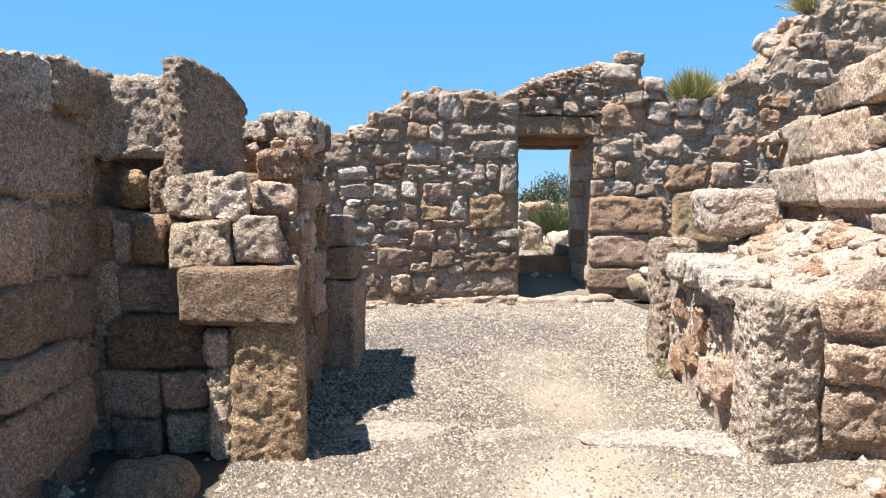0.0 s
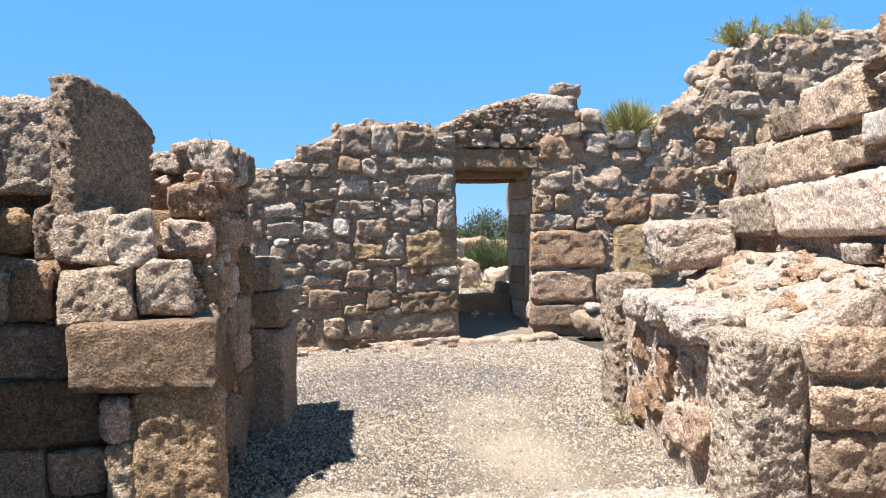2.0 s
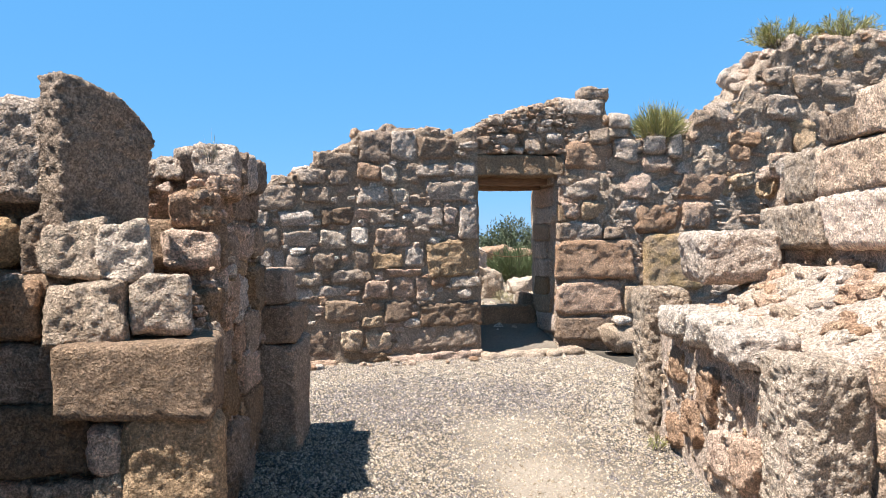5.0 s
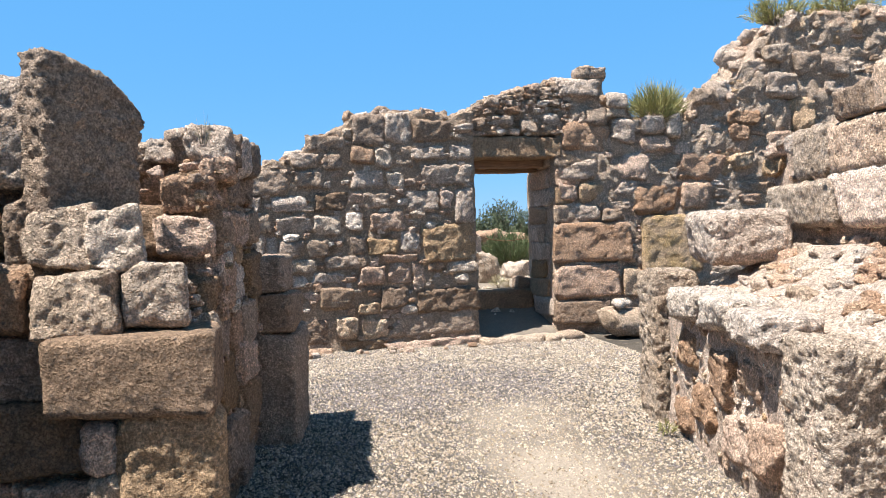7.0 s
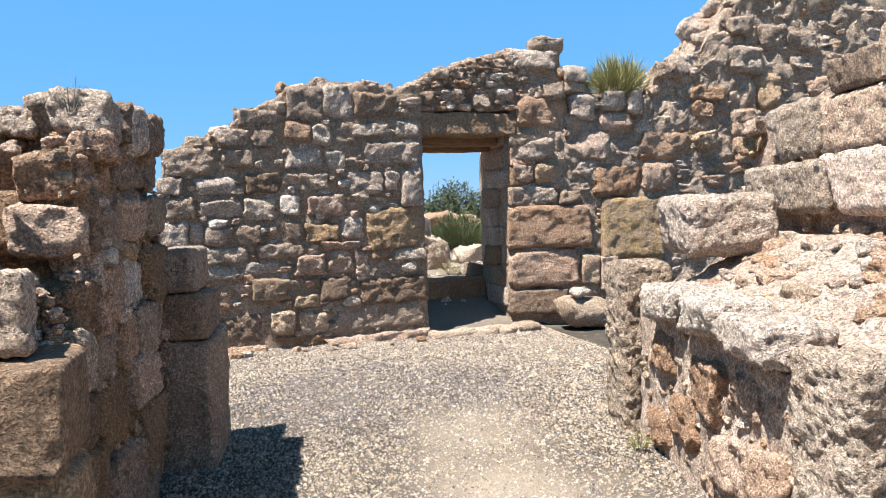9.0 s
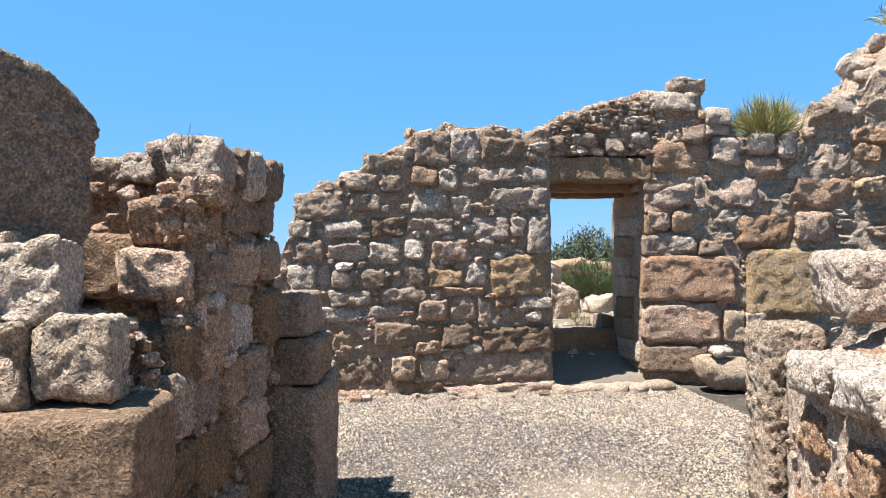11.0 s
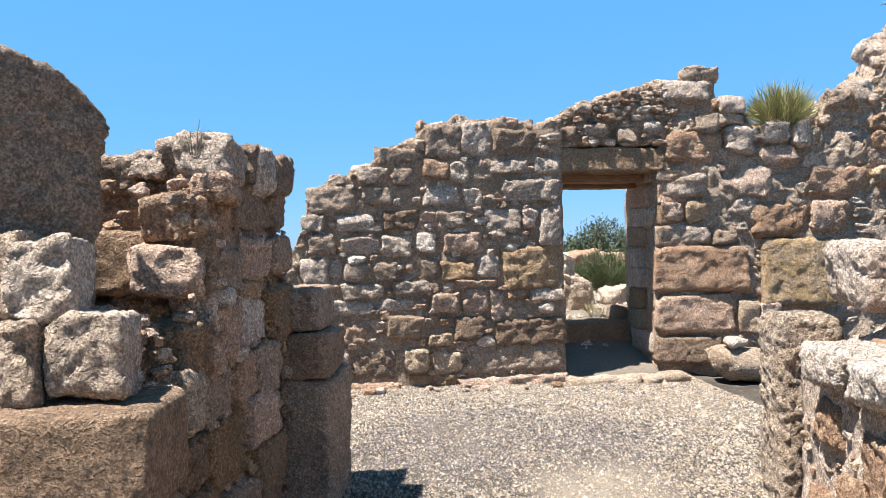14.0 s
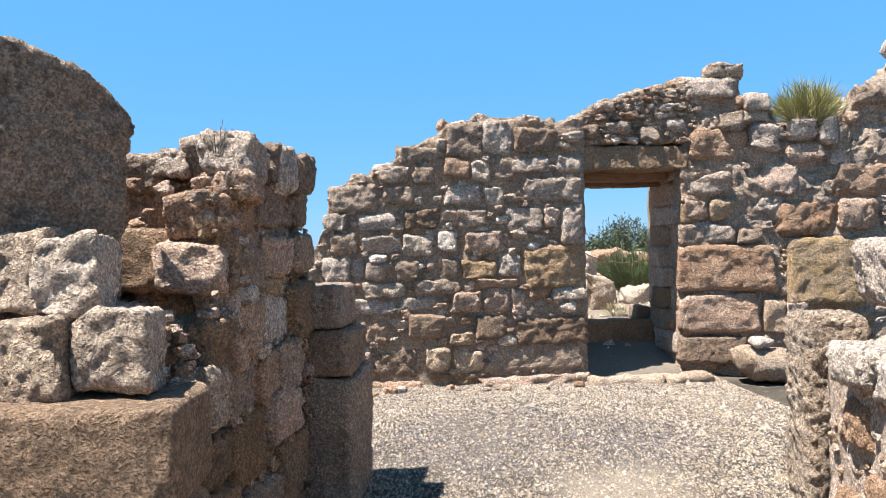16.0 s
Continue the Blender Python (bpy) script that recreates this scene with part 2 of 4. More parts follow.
def box_grid(nx, ny, nz):
    """Points of -1..1 on the skin of a box and its quads."""
    key = (nx, ny, nz)
    if key in GRIDS:
        return GRIDS[key]
    index, pts, quads = {}, [], []

    def at(i, j, k):
        if (i, j, k) not in index:
            index[(i, j, k)] = len(pts)
            pts.append((2 * i / nx - 1, 2 * j / ny - 1, 2 * k / nz - 1))
        return index[(i, j, k)]

    for i in range(nx):
        for j in range(ny):
            quads.append((at(i, j, 0), at(i, j + 1, 0), at(i + 1, j + 1, 0), at(i + 1, j, 0)))
            quads.append((at(i, j, nz), at(i + 1, j, nz), at(i + 1, j + 1, nz), at(i, j + 1, nz)))
    for i in range(nx):
        for k in range(nz):
            quads.append((at(i, 0, k), at(i + 1, 0, k), at(i + 1, 0, k + 1), at(i, 0, k + 1)))
            quads.append((at(i, ny, k), at(i, ny, k + 1), at(i + 1, ny, k + 1), at(i + 1, ny, k)))
    for j in range(ny):
        for k in range(nz):
            quads.append((at(0, j, k), at(0, j, k + 1), at(0, j + 1, k + 1), at(0, j + 1, k)))
            quads.append((at(nx, j, k), at(nx, j + 1, k), at(nx, j + 1, k + 1), at(nx, j, k + 1)))
    GRIDS[key] = (np.array(pts), quads)
    return GRIDS[key]


def mesh_of(name, pts, quads, material, smooth=True):
    me = bpy.data.meshes.new(name)
    me.from_pydata([tuple(p) for p in pts], [], quads)
    me.materials.append(material)
    if smooth:
        me.polygons.foreach_set("use_smooth", [True] * len(me.polygons))
    me.update()
    return me


def stone_mesh(w, d, h, seed, material, res=0.03, rounding=0.25, jitter=0.1, rough=0.03, lump=0.12, cuts=5, chip=(0.8, 0.97), pits=0.0, most=34):
    """A worn block: rounded edges, skewed corners, lumps and chips."""
    rng = np.random.default_rng(seed)
    n = [max(3, min(most, int(round(s / res)))) for s in (w, d, h)]
    base, quads = box_grid(*n)
    half = np.array([w, d, h]) / 2
    r = rounding * min(w, d, h)
    p = base * half
    inner = np.clip(p, -(half - r), half - r)
    out = p - inner
    length = np.linalg.norm(out, axis=1, keepdims=True)
    normal = out / np.maximum(length, 1e-9)
    flat = length[:, 0] < 1e-9
    normal[flat] = base[flat]
    normal /= np.maximum(np.linalg.norm(normal, axis=1, keepdims=True), 1e-9)
    p = inner + normal * np.minimum(length, r)
    # every corner goes its own way
    c = (base + 1) / 2
    shift = np.zeros_like(p)
    for dx in (0, 1):
        for dy in (0, 1):
            for dz in (0, 1):
                wgt = (c[:, 0] if dx else 1 - c[:, 0]) * (c[:, 1] if dy else 1 - c[:, 1]) * (c[:, 2] if dz else 1 - c[:, 2])
                shift += wgt[:, None] * rng.uniform(-1, 1, 3) * half * jitter * 2
    p = p + shift
    for _ in range(cuts):  # broken corners and spalled faces
        nrm = rng.normal(0, 1, 3)
        nrm /= np.abs(nrm).sum()
        q = p / half
        p = (q - nrm / (nrm @ nrm) * np.maximum(0, q @ nrm - rng.uniform(*chip))[:, None]) * half
    off = rng.uniform(-50, 50, 3)
    big = fbm(p + off, lump * 1.5, 4, seed, 0.5)
    # chipped: the low noise is cut deeper than the high one stands out
    amt = rough * np.where(big < 0, 1.3 * big, 0.5 * big) + 0.55 * rough * fbm(p + off, 0.06, 3, seed + 9, 0.7)
    if pits:
        amt = amt + 0.75 * pits * fbm(p + off, 0.04, 3, seed + 37, 0.8)
    p = p + normal * amt[:, None]
    return mesh_of("stone", p, quads, material)


def local_frame(x, y, rz):
    return Matrix.Translation((x, y, 0)) @ Matrix.Rotation(radians(rz), 4, 'Z')


SEED = [100]


def place(name, me, m, parent=None):
    ob = new(name, me)
    if parent:
        ob.parent = parent
        ob.matrix_parent_inverse = parent.matrix_world.inverted()
    ob.matrix_world = m
    return ob


def part(name, me, parent, m=None, label=""):
    ob = place(name, me, m or Matrix.Identity(4), parent)
    return tagged(ob, label)


def block(wall, frame_m, u, z, w, h, tone, depth=0.3, inset=0.0, res=0.03, rz=0, tilt=0, rounding=0.22, jitter=0.07, rough=0.022, lump=0.12, pits=0.0, most=34, chip=(0.8, 0.97), skew=0.0):
    """A stone of a wall: u along its face, z up, its face inset behind the wall's face line; skew: how far its ends run back askew."""
    SEED[0] += 1
    me = stone_mesh(w, depth, h, SEED[0], TONES[tone], res, rounding, jitter, rough, lump, 5, chip, pits, most)
    m = frame_m @ pose(u, inset + depth / 2, z, 0, tilt, rz)
    if skew:
        for v in me.vertices:
            v.co.x -= skew * (v.co.y + depth / 2)
    return place("stone", me, m, wall)


def profile_at(profile, u):
    us, zs = zip(*profile)
    return np.interp(u, us, zs)


def core_mesh(name, frame_m, u0, u1, w0, w1, z0, profile, material, res=0.06, amp=0.05, lump=0.25, seed=1, top_amp=0.06, lean=0.0):
    """The mortared heart of a wall, with a broken top that follows the profile."""
    zmax = max(z for _, z in profile)
    n = (max(2, int((u1 - u0) / res)), max(2, int((w1 - w0) / res)), max(3, int((zmax - z0) / res)))
    base, quads = box_grid(*n)
    u = u0 + (base[:, 0] + 1) / 2 * (u1 - u0)
    w = w0 + (base[:, 1] + 1) / 2 * (w1 - w0)
    k = (base[:, 2] + 1) / 2
    top = profile_at(profile, u)
    p = np.stack([u, w, z0 + k * (top - z0)], 1)
    p[:, 1] += lean * (p[:, 2] - z0) * np.where(base[:, 1] < 0, 1, 0)
    off = np.array([seed * 3.7, seed * 1.3, seed * 2.1])
    for axis in (0, 1, 2):
        p[:, axis] += amp * fbm(p + off + 11.0 * axis, lump, 4, seed + axis, 0.6)
    p[:, 2] += top_amp * k ** 3 * fbm(p + off, 0.18, 3, seed + 7)
    pts = [frame_m @ Vector(q) for q in p]
    return mesh_of(name, pts, quads, material)


VARIANTS = {}


def variant(tone, k, res=0.13):
    """Shared rubble shapes of unit size."""
    if (tone, k) not in VARIANTS:
        VARIANTS[(tone, k)] = stone_mesh(1, 1, 1, 900 + k, TONES[tone], res, 0.22, 0.2, 0.2, 0.45, 9, (0.6, 0.92))
    return VARIANTS[(tone, k)]


def rubble(wall, frame_m, u0, u1, z0, profile, taken, count, smin, smax, tones, seed, inset=0.02, shrink=0.8, depth=0.7, gap=0.06):
    """Small stones bedded in the face wherever no larger one sits."""
    rng = random.Random(seed)
    rects = [(a[0] - a[2] / 2 * shrink, a[0] + a[2] / 2 * shrink, a[1] - a[3] / 2 * shrink, a[1] + a[3] / 2 * shrink) for a in taken]
    made = 0
    for _ in range(count * 14):
        if made >= count:
            break
        s = smin + (smax - smin) * rng.random() ** 1.8
        w, h = s * rng.uniform(0.9, 1.5), s * rng.uniform(0.55, 0.9)
        u, z = rng.uniform(u0, u1), z0 + rng.random() * (max(q for _, q in profile) - z0)
        if z + h * 0.3 > profile_at(profile, u):
            continue
        if any(a - w * 0.4 < u < b + w * 0.4 and c - h * 0.4 < z < d + h * 0.4 for a, b, c, d in rects):
            continue
        rects.append((u - w / 2 * shrink, u + w / 2 * shrink, z - h / 2 * shrink, z + h / 2 * shrink))
        dd = s * depth
        m = frame_m @ pose(u, inset + dd * 0.3 + rng.uniform(-0.015, 0.02), z, rng.uniform(-8, 8), rng.uniform(-14, 14), rng.uniform(-14, 14))
        place("stone", variant(rng.choice(tones), rng.randrange(12)), m @ Matrix.Diagonal((w, dd, h, 1)), wall)
        made += 1


def capping(wall, frame_m, profile, w0, w1, count, smin, smax, tones, seed):
    """Loose and half-bedded stones along the broken top."""
    rng = random.Random(seed)
    for _ in range(count):
        u = rng.uniform(profile[0][0], profile[-1][0])
        s = smin + (smax - smin) * rng.random() ** 1.5
        w, h, d = s * rng.uniform(0.8, 1.5), s * rng.uniform(0.45, 0.8), s * rng.uniform(0.7, 1.1)
        z = profile_at(profile, u) + h * 0.05
        m = frame_m @ pose(u, rng.uniform(w0, w1), z, rng.uniform(-15, 15), rng.uniform(-15, 15), rng.uniform(0, 180))
        place("stone", variant(rng.choice(tones), rng.randrange(12)), m @ Matrix.Diagonal((w, d, h, 1)), wall)


def structure(name, me, label, category="wall"):
    return tagged(new(name, me), label, category, "", "structure")


# ---------------------------------------------------------------- ground
def ground_z(x, y):
    """The floor of the passage rises a little to the back wall; the land outside the door lies higher."""
    a = np.clip((y - 3.8) / 4.4, 0, 1)
    z = 0.10 * a * a * (3 - 2 * a)
    b = np.clip((y - 8.3) / 0.9, 0, 1)
    z = z + 0.26 * b
    c = np.clip((y - 9.2) / 0.1, 0, 1)
    z = z + 0.17 * c
    d = np.clip((y - 9.5) / 8, 0, 1)
    z = z + 0.35 * d
    return z


def spread(near0, near1, step, far):
    mid = list(np.arange(near0, near1, step))
    out, d = [], step
    v = 0
    while v < far:
        d *= 1.35
        v += d
        out.append(v)
    return np.array([near0 - v for v in reversed(out)] + mid + [near1 + v for v in out])


OCTA = np.array([(1, 0, 0), (0.3, 0.95, 0), (-0.8, 0.6, 0), (-0.8, -0.6, 0), (0.3, -0.95, 0), (0, 0, 1), (0.35, 0.3, 0.75)])
OCTA_F = [(0, 1, 6), (1, 2, 5), (2, 3, 5), (3, 4, 5), (4, 0, 5), (0, 6, 5), (6, 1, 5)]


def gravel(name, material, count, seed, x0, x1, y0, y1, smin, smax, keep, label):
    rng = np.random.default_rng(seed)
    x, y = rng.uniform(x0, x1, count), rng.uniform(y0, y1, count)
    ok = rng.random(count) < keep(x, y)
    x, y = x[ok], y[ok]
    k = len(x)
    s = smin + (smax - smin) * rng.random(k) ** 2.5
    p2 = np.stack([x, y, np.zeros(k)], 1)
    z = ground_z(x, y) + 0.022 * fbm(p2, 0.8, 3, 5) + 0.008 * fbm(p2, 0.13, 2, 6) - 0.002
    a = rng.uniform(0, 6.28, k)
    sx, sy, sz = s * rng.uniform(0.7, 1.4, k), s * rng.uniform(0.6, 1.0, k), s * rng.uniform(0.7, 1.4, k)
    v = OCTA[None] * np.stack([sx, sy, sz], 1)[:, None]
    v = v + rng.uniform(-0.15, 0.15, v.shape) * s[:, None, None]
    c, sn = np.cos(a)[:, None], np.sin(a)[:, None]
    pts = np.stack([v[..., 0] * c - v[..., 1] * sn + x[:, None], v[..., 0] * sn + v[..., 1] * c + y[:, None], v[..., 2] + z[:, None]], 2).reshape(-1, 3)
    faces = [tuple(7 * i + q for q in f) for i in range(k) for f in OCTA_F]
    return tagged(new(name, mesh_of(name, pts, faces, material, False)), label, "gravel", "", "stuff")


def worn(x, y):
    """How trodden the floor is: a sandy track in the middle of the passage."""
    p = np.stack([x, y, np.zeros_like(x)], 1)
    track = np.exp(-((x - (0.15 + 0.16 * (y - 3.5))) / 0.55) ** 2) * np.clip((6.0 - y) / 1.0, 0, 1)
    return np.clip(track * 0.8 + 0.7 * fbm(p, 0.8, 3, 21), 0, 1)


def dark_patch(x, y):
    p = np.stack([x, y, np.zeros_like(x)], 1)
    e = ((x + 0.1) / 1.3) ** 2 + ((y - 6.4) / 1.0) ** 2
    return np.clip(1.25 - e + 0.7 * fbm(p, 0.9, 3, 33), 0, 1)


def sand_cover(x, y):
    return np.clip(worn(x, y) * 0.75 + 0.5 * np.clip((3.6 - y) / 1.6, 0, 1) + 0.5 * np.clip((y - 8.0) / 0.6, 0, 1), 0, 1)


def build_ground():
    xs, ys = spread(-3.2, 3.4, 0.06, 3000), spread(-0.5, 10.2, 0.06, 3000)
    gx, gy = np.meshgrid(xs, ys, indexing="ij")
    p = np.stack([gx.ravel(), gy.ravel(), np.zeros(gx.size)], 1)
    p[:, 2] = ground_z(p[:, 0], p[:, 1])
    near = np.exp(-np.maximum(0, np.hypot(p[:, 0], p[:, 1] - 5) - 9) / 20)
    p[:, 2] += near * (0.022 * fbm(p * (1, 1, 0), 0.8, 3, 5) + 0.008 * fbm(p * (1, 1, 0), 0.13, 2, 6))
    n = len(ys)
    quads = [(i * n + j, (i + 1) * n + j, (i + 1) * n + j + 1, i * n + j + 1) for i in range(len(xs) - 1) for j in range(n - 1)]
    me = mesh_of("ground", p, quads, GROUND)
    cover = me.attributes.new("sand", 'FLOAT', 'POINT')
    cover.data.foreach_set("value", np.where(np.hypot(p[:, 0], p[:, 1] - 5) < 40, sand_cover(p[:, 0], p[:, 1]), 0.5))
    return tagged(new("ground", me), "dry sandy gravel ground trodden pale along the passage", "ground", "", "structure")


build_ground()


gravel("gravel", CHIPS, 165000, 3, -1.9, 2.4, 1.9, 8.35, 0.005, 0.015, lambda x, y: (0.8 - 0.5 * worn(x, y)) * (1 - 0.55 * dark_patch(x, y)), "pale tan gravel chips strewn over the floor")
gravel("dark_gravel", CHIPS_DARK, 110000, 4, -1.9, 2.3, 2.4, 8.3, 0.005, 0.014, lambda x, y: 0.42 * (1 - worn(x, y)) + 0.55 * dark_patch(x, y), "dark grey gravel chips spread before the back wall")
gravel("rubble_chips", CHIPS, 900, 5, -2.6, 2.2, 2.0, 8.3, 0.02, 0.055, lambda x, y: np.clip(np.abs(x - 0.1 - 0.12 * (y - 4)) - 0.9, 0.02, 0.8), "small broken stones lying along the foot of the walls")
gravel("outside_chips", CHIPS, 900, 6, 0.8, 4.5, 9.0, 13.0, 0.015, 0.07, lambda x, y: 0.7 + 0 * x, "broken stone chips on the ground beyond the door")

# ---------------------------------------------------------------- back wall
BACK = local_frame(0, 8.3, 0)
TOP_LEFT = [(-2.3, 1.1), (-1.65, 1.42), (-1.5, 1.72), (-1.44, 2.05), (-1.17, 2.20), (-1.02, 2.21), (-0.77, 2.37), (-0.64, 2.45), (-0.4, 2.56), (-0.3, 2.69),
            (0.0, 2.73), (0.34, 2.74), (0.81, 2.70), (1.06, 2.76)]
TOP_DOOR = [(0.95, 2.70), (1.25, 2.88), (1.44, 2.95), (1.76, 3.05), (2.1, 3.12), (2.3, 3.15)]
TOP_RIGHT = [(-0.05, 3.1), (0.2, 3.18), (0.58, 3.14), (0.68, 2.84), (0.9, 2.78), (1.0, 2.58), (1.58, 2.64), (1.67, 2.82), (2.02, 2.95), (2.26, 3.2), (2.44, 3.46),
             (2.66, 3.7), (3.05, 3.82), (3.9, 3.92), (5.5, 3.95)]
BACK_R = local_frame(2.1, 8.36, -13)
wall_back = structure("wall_back", core_mesh("wall_back", BACK, -2.3, 1.09, 0.04, 0.9, -0.1, TOP_LEFT, MORTAR, 0.035, 0.024, 0.14, 3), "ruined rubble-stone wall bedded in crumbling tan mortar")
over_door = structure("wall_over_door", core_mesh("wall_over_door", BACK, 0.98, 2.3, 0.09, 0.8, 2.49, TOP_DOOR, MORTAR, 0.04, 0.05, 0.16, 4), "crumbling rubble masonry carried over the doorway")
wall_right = structure("wall_back_right", core_mesh("wall_back_right", BACK_R, 0.03, 5.5, 0.045, 1.1, -0.1, TOP_RIGHT, MORTAR, 0.034, 0.075, 0.2, 5, 0.1), "eroded rubble wall rising to a weedy broken top")

COURSES = [
    [(-0.80, 1.99, 0.30, 0.19, 'g'), (-0.53, 2.19, 0.19, 0.21, 'd'), (-0.14, 2.00, 0.37, 0.20, 'g'), (0.16, 1.98, 0.18, 0.18, 'w'), (0.75, 2.04, 0.59, 0.23, 'g'),
     (-1.02, 1.75, 0.39, 0.15, 'g'), (-0.57, 1.76, 0.36, 0.21, 'd'), (-0.06, 1.76, 0.30, 0.18, 'g'), (0.46, 1.75, 0.36, 0.27, 'g'), (0.74, 1.75, 0.17, 0.19, 't'),
     (0.96, 1.69, 0.23, 0.40, 'g'), (-0.96, 1.50, 0.34, 0.18, 'g'), (-0.60, 1.51, 0.29, 0.21, 'w'), (-0.32, 1.54, 0.18, 0.19, 'w'), (0.05, 1.52, 0.41, 0.20, 't')],
    [(-1.21, 1.29, 0.12, 0.19, 'g'), (-1.01, 1.25, 0.26, 0.20, 'd'), (-0.72, 1.25, 0.23, 0.19, 'g'), (-0.28, 1.27, 0.17, 0.21, 'd'), (-0.01, 1.25, 0.36, 0.18, 'o'),
     (0.31, 1.28, 0.23, 0.23, 'g'), (0.76, 1.26, 0.61, 0.42, 'o'), (-0.95, 1.06, 0.38, 0.14, 'w'), (-0.47, 1.07, 0.35, 0.14, 'g'), (0.20, 1.11, 0.41, 0.08, 't'),
     (-0.13, 0.93, 0.30, 0.20, 't'), (0.18, 0.94, 0.26, 0.23, 't'), (0.39, 0.92, 0.14, 0.25, 'r'), (0.60, 0.99, 0.19, 0.11, 't'), (0.91, 0.97, 0.33, 0.14, 'w')],
    [(-1.06, 0.90, 0.44, 0.14, 'g'), (-0.61, 0.91, 0.37, 0.12, 'g'), (-1.06, 0.66, 0.33, 0.24, 'r'), (-0.53, 0.68, 0.46, 0.24, 'b'), (-0.18, 0.56, 0.28, 0.12, 'o'),
     (0.12, 0.68, 0.31, 0.24, 'd'), (0.70, 0.62, 0.74, 0.27, 'd'), (-1.18, 0.34, 0.22, 0.22, 'd'), (-0.82, 0.33, 0.44, 0.28, 'd'), (-0.42, 0.36, 0.25, 0.25, 'o'),
     (-0.11, 0.33, 0.31, 0.22, 'o'), (0.58, 0.34, 1.01, 0.27, 'b'), (-0.27, 0.15, 0.51, 0.13, 'b'), (-0.83, 0.12, 0.50, 0.10, 't'), (0.56, 0.12, 1.04, 0.11, 'r')],
    [(-1.22, 1.97, 0.48, 0.27, 'g'), (-1.42, 1.74, 0.22, 0.16, 'g'), (-0.21, 2.26, 0.24, 0.19, 't'), (0.03, 2.23, 0.19, 0.20, 'w'), (0.27, 2.24, 0.21, 0.23, 'g'),
     (-0.14, 2.53, 0.39, 0.33, 'd'), (0.21, 2.56, 0.29, 0.31, 'g'), (0.58, 2.53, 0.45, 0.23, 'd'), (0.54, 2.29, 0.38, 0.14, 'g'), (0.93, 2.29, 0.27, 0.15, 'g'),
     (-0.82, 2.20, 0.27, 0.15, 'g'), (-0.57, 2.38, 0.35, 0.16, 'g'), (-1.34, 1.52, 0.28, 0.21, 'g'), (-1.42, 1.27, 0.28, 0.24, 'g'), (-1.35, 1.04, 0.24, 0.14, 'g')],
]
for course in COURSES:
    for u, z, w, h, tone in course:
        block(wall_back, BACK, u, z, w * 1.03, h * 1.03, tone, 0.28, random.uniform(-0.02, 0.012), 0.022, random.uniform(-2, 2), random.uniform(-2, 2), 0.18, 0.1, 0.026, 0.08, 0.011)
rubble(wall_back, BACK, -2.2, 1.05, 0.1, TOP_LEFT, sum(COURSES, []), 215, 0.05, 0.16, 'ggtwtdr', 11, 0.02)
capping(wall_back, BACK, TOP_LEFT[2:], 0.1, 0.6, 60, 0.06, 0.22, 'ggdt', 12)
block(wall_back, BACK, -0.32, 2.70, 0.12, 0.11, 'r', 0.13, 0.1, 0.025, 30, 20)
for k in range(9):  # the wall's end at the doorway, stone by stone
    block(wall_back, local_frame(1.11, 8.45, 90), random.uniform(0.1, 0.5), 0.35 + 0.21 * k, random.uniform(0.3, 0.45), 0.2, random.choice('gtd'), 0.2, 0.0, 0.04)

# right of the door
JAMB = [(0.28, 0.37, 0.63, 0.28, 'd'), (0.36, 0.74, 0.77, 0.39, 't'), (0.43, 1.21, 0.91, 0.47, 't'), (0.88, 0.71, 0.21, 0.35, 'o'), (1.09, 0.66, 0.19, 0.38, 't'), (1.38, 1.15, 0.77, 0.72, 'y')]
for u, z, w, h, tone in JAMB:
    block(wall_right, BACK_R, u, z, w, h, tone, 0.5, -0.03, 0.022, random.uniform(-2, 2), random.uniform(-1, 1), 0.1, 0.045, 0.018, 0.10, 0.006, 46, (0.84, 1.0))
UPPER = [
    [(1.21, 1.69, 0.58, 0.40, 't'), (1.69, 1.73, 0.38, 0.29, 't'), (0.27, 2.03, 0.45, 0.23, 'g'), (0.41, 1.79, 0.28, 0.23, 'o'), (0.27, 1.56, 0.51, 0.23, 'g'), (0.68, 1.52, 0.25, 0.17, 'g'), (0.14, 1.81, 0.20, 0.20, 't'), (0.98, 2.10, 0.39, 0.35, 't'), (1.23, 2.36, 0.33, 0.20, 't'), (1.72, 2.05, 0.55, 0.29, 't'), (0.83, 2.52, 0.25, 0.26, 'g'), (1.19, 2.58, 0.25, 0.23, 'g'), (1.43, 2.56, 0.17, 0.26, 'g'), (0.36, 2.42, 0.62, 0.38, 't')],
    [(0.46, 3.22, 0.36, 0.15, 'g'), (0.31, 3.05, 0.51, 0.19, 'g'), (0.78, 2.88, 0.25, 0.17, 'g'), (0.51, 2.69, 0.23, 0.17, 'g'), (0.75, 2.72, 0.25, 0.14, 'w'), (2.23, 2.11, 0.26, 0.20, 'o'), (2.24, 2.45, 0.26, 0.20, 't'), (1.84, 2.90, 0.33, 0.17, 'g'), (2.25, 2.08, 0.53, 0.29, 'o'), (2.73, 2.32, 0.30, 0.29, 't'), (2.81, 1.99, 0.47, 0.32, 't'), (2.73, 3.00, 0.40, 0.31, 'g'), (3.08, 3.28, 0.30, 0.25, 'g'), (3.43, 3.21, 0.34, 0.25, 'g'), (3.70, 2.68, 0.48, 0.29, 't'), (3.40, 2.96, 0.27, 0.19, 'g'), (2.66, 3.38, 0.26, 0.19, 'g'), (3.01, 2.65, 0.30, 0.38, 'o'), (2.32, 2.63, 0.40, 0.19, 't')],
]
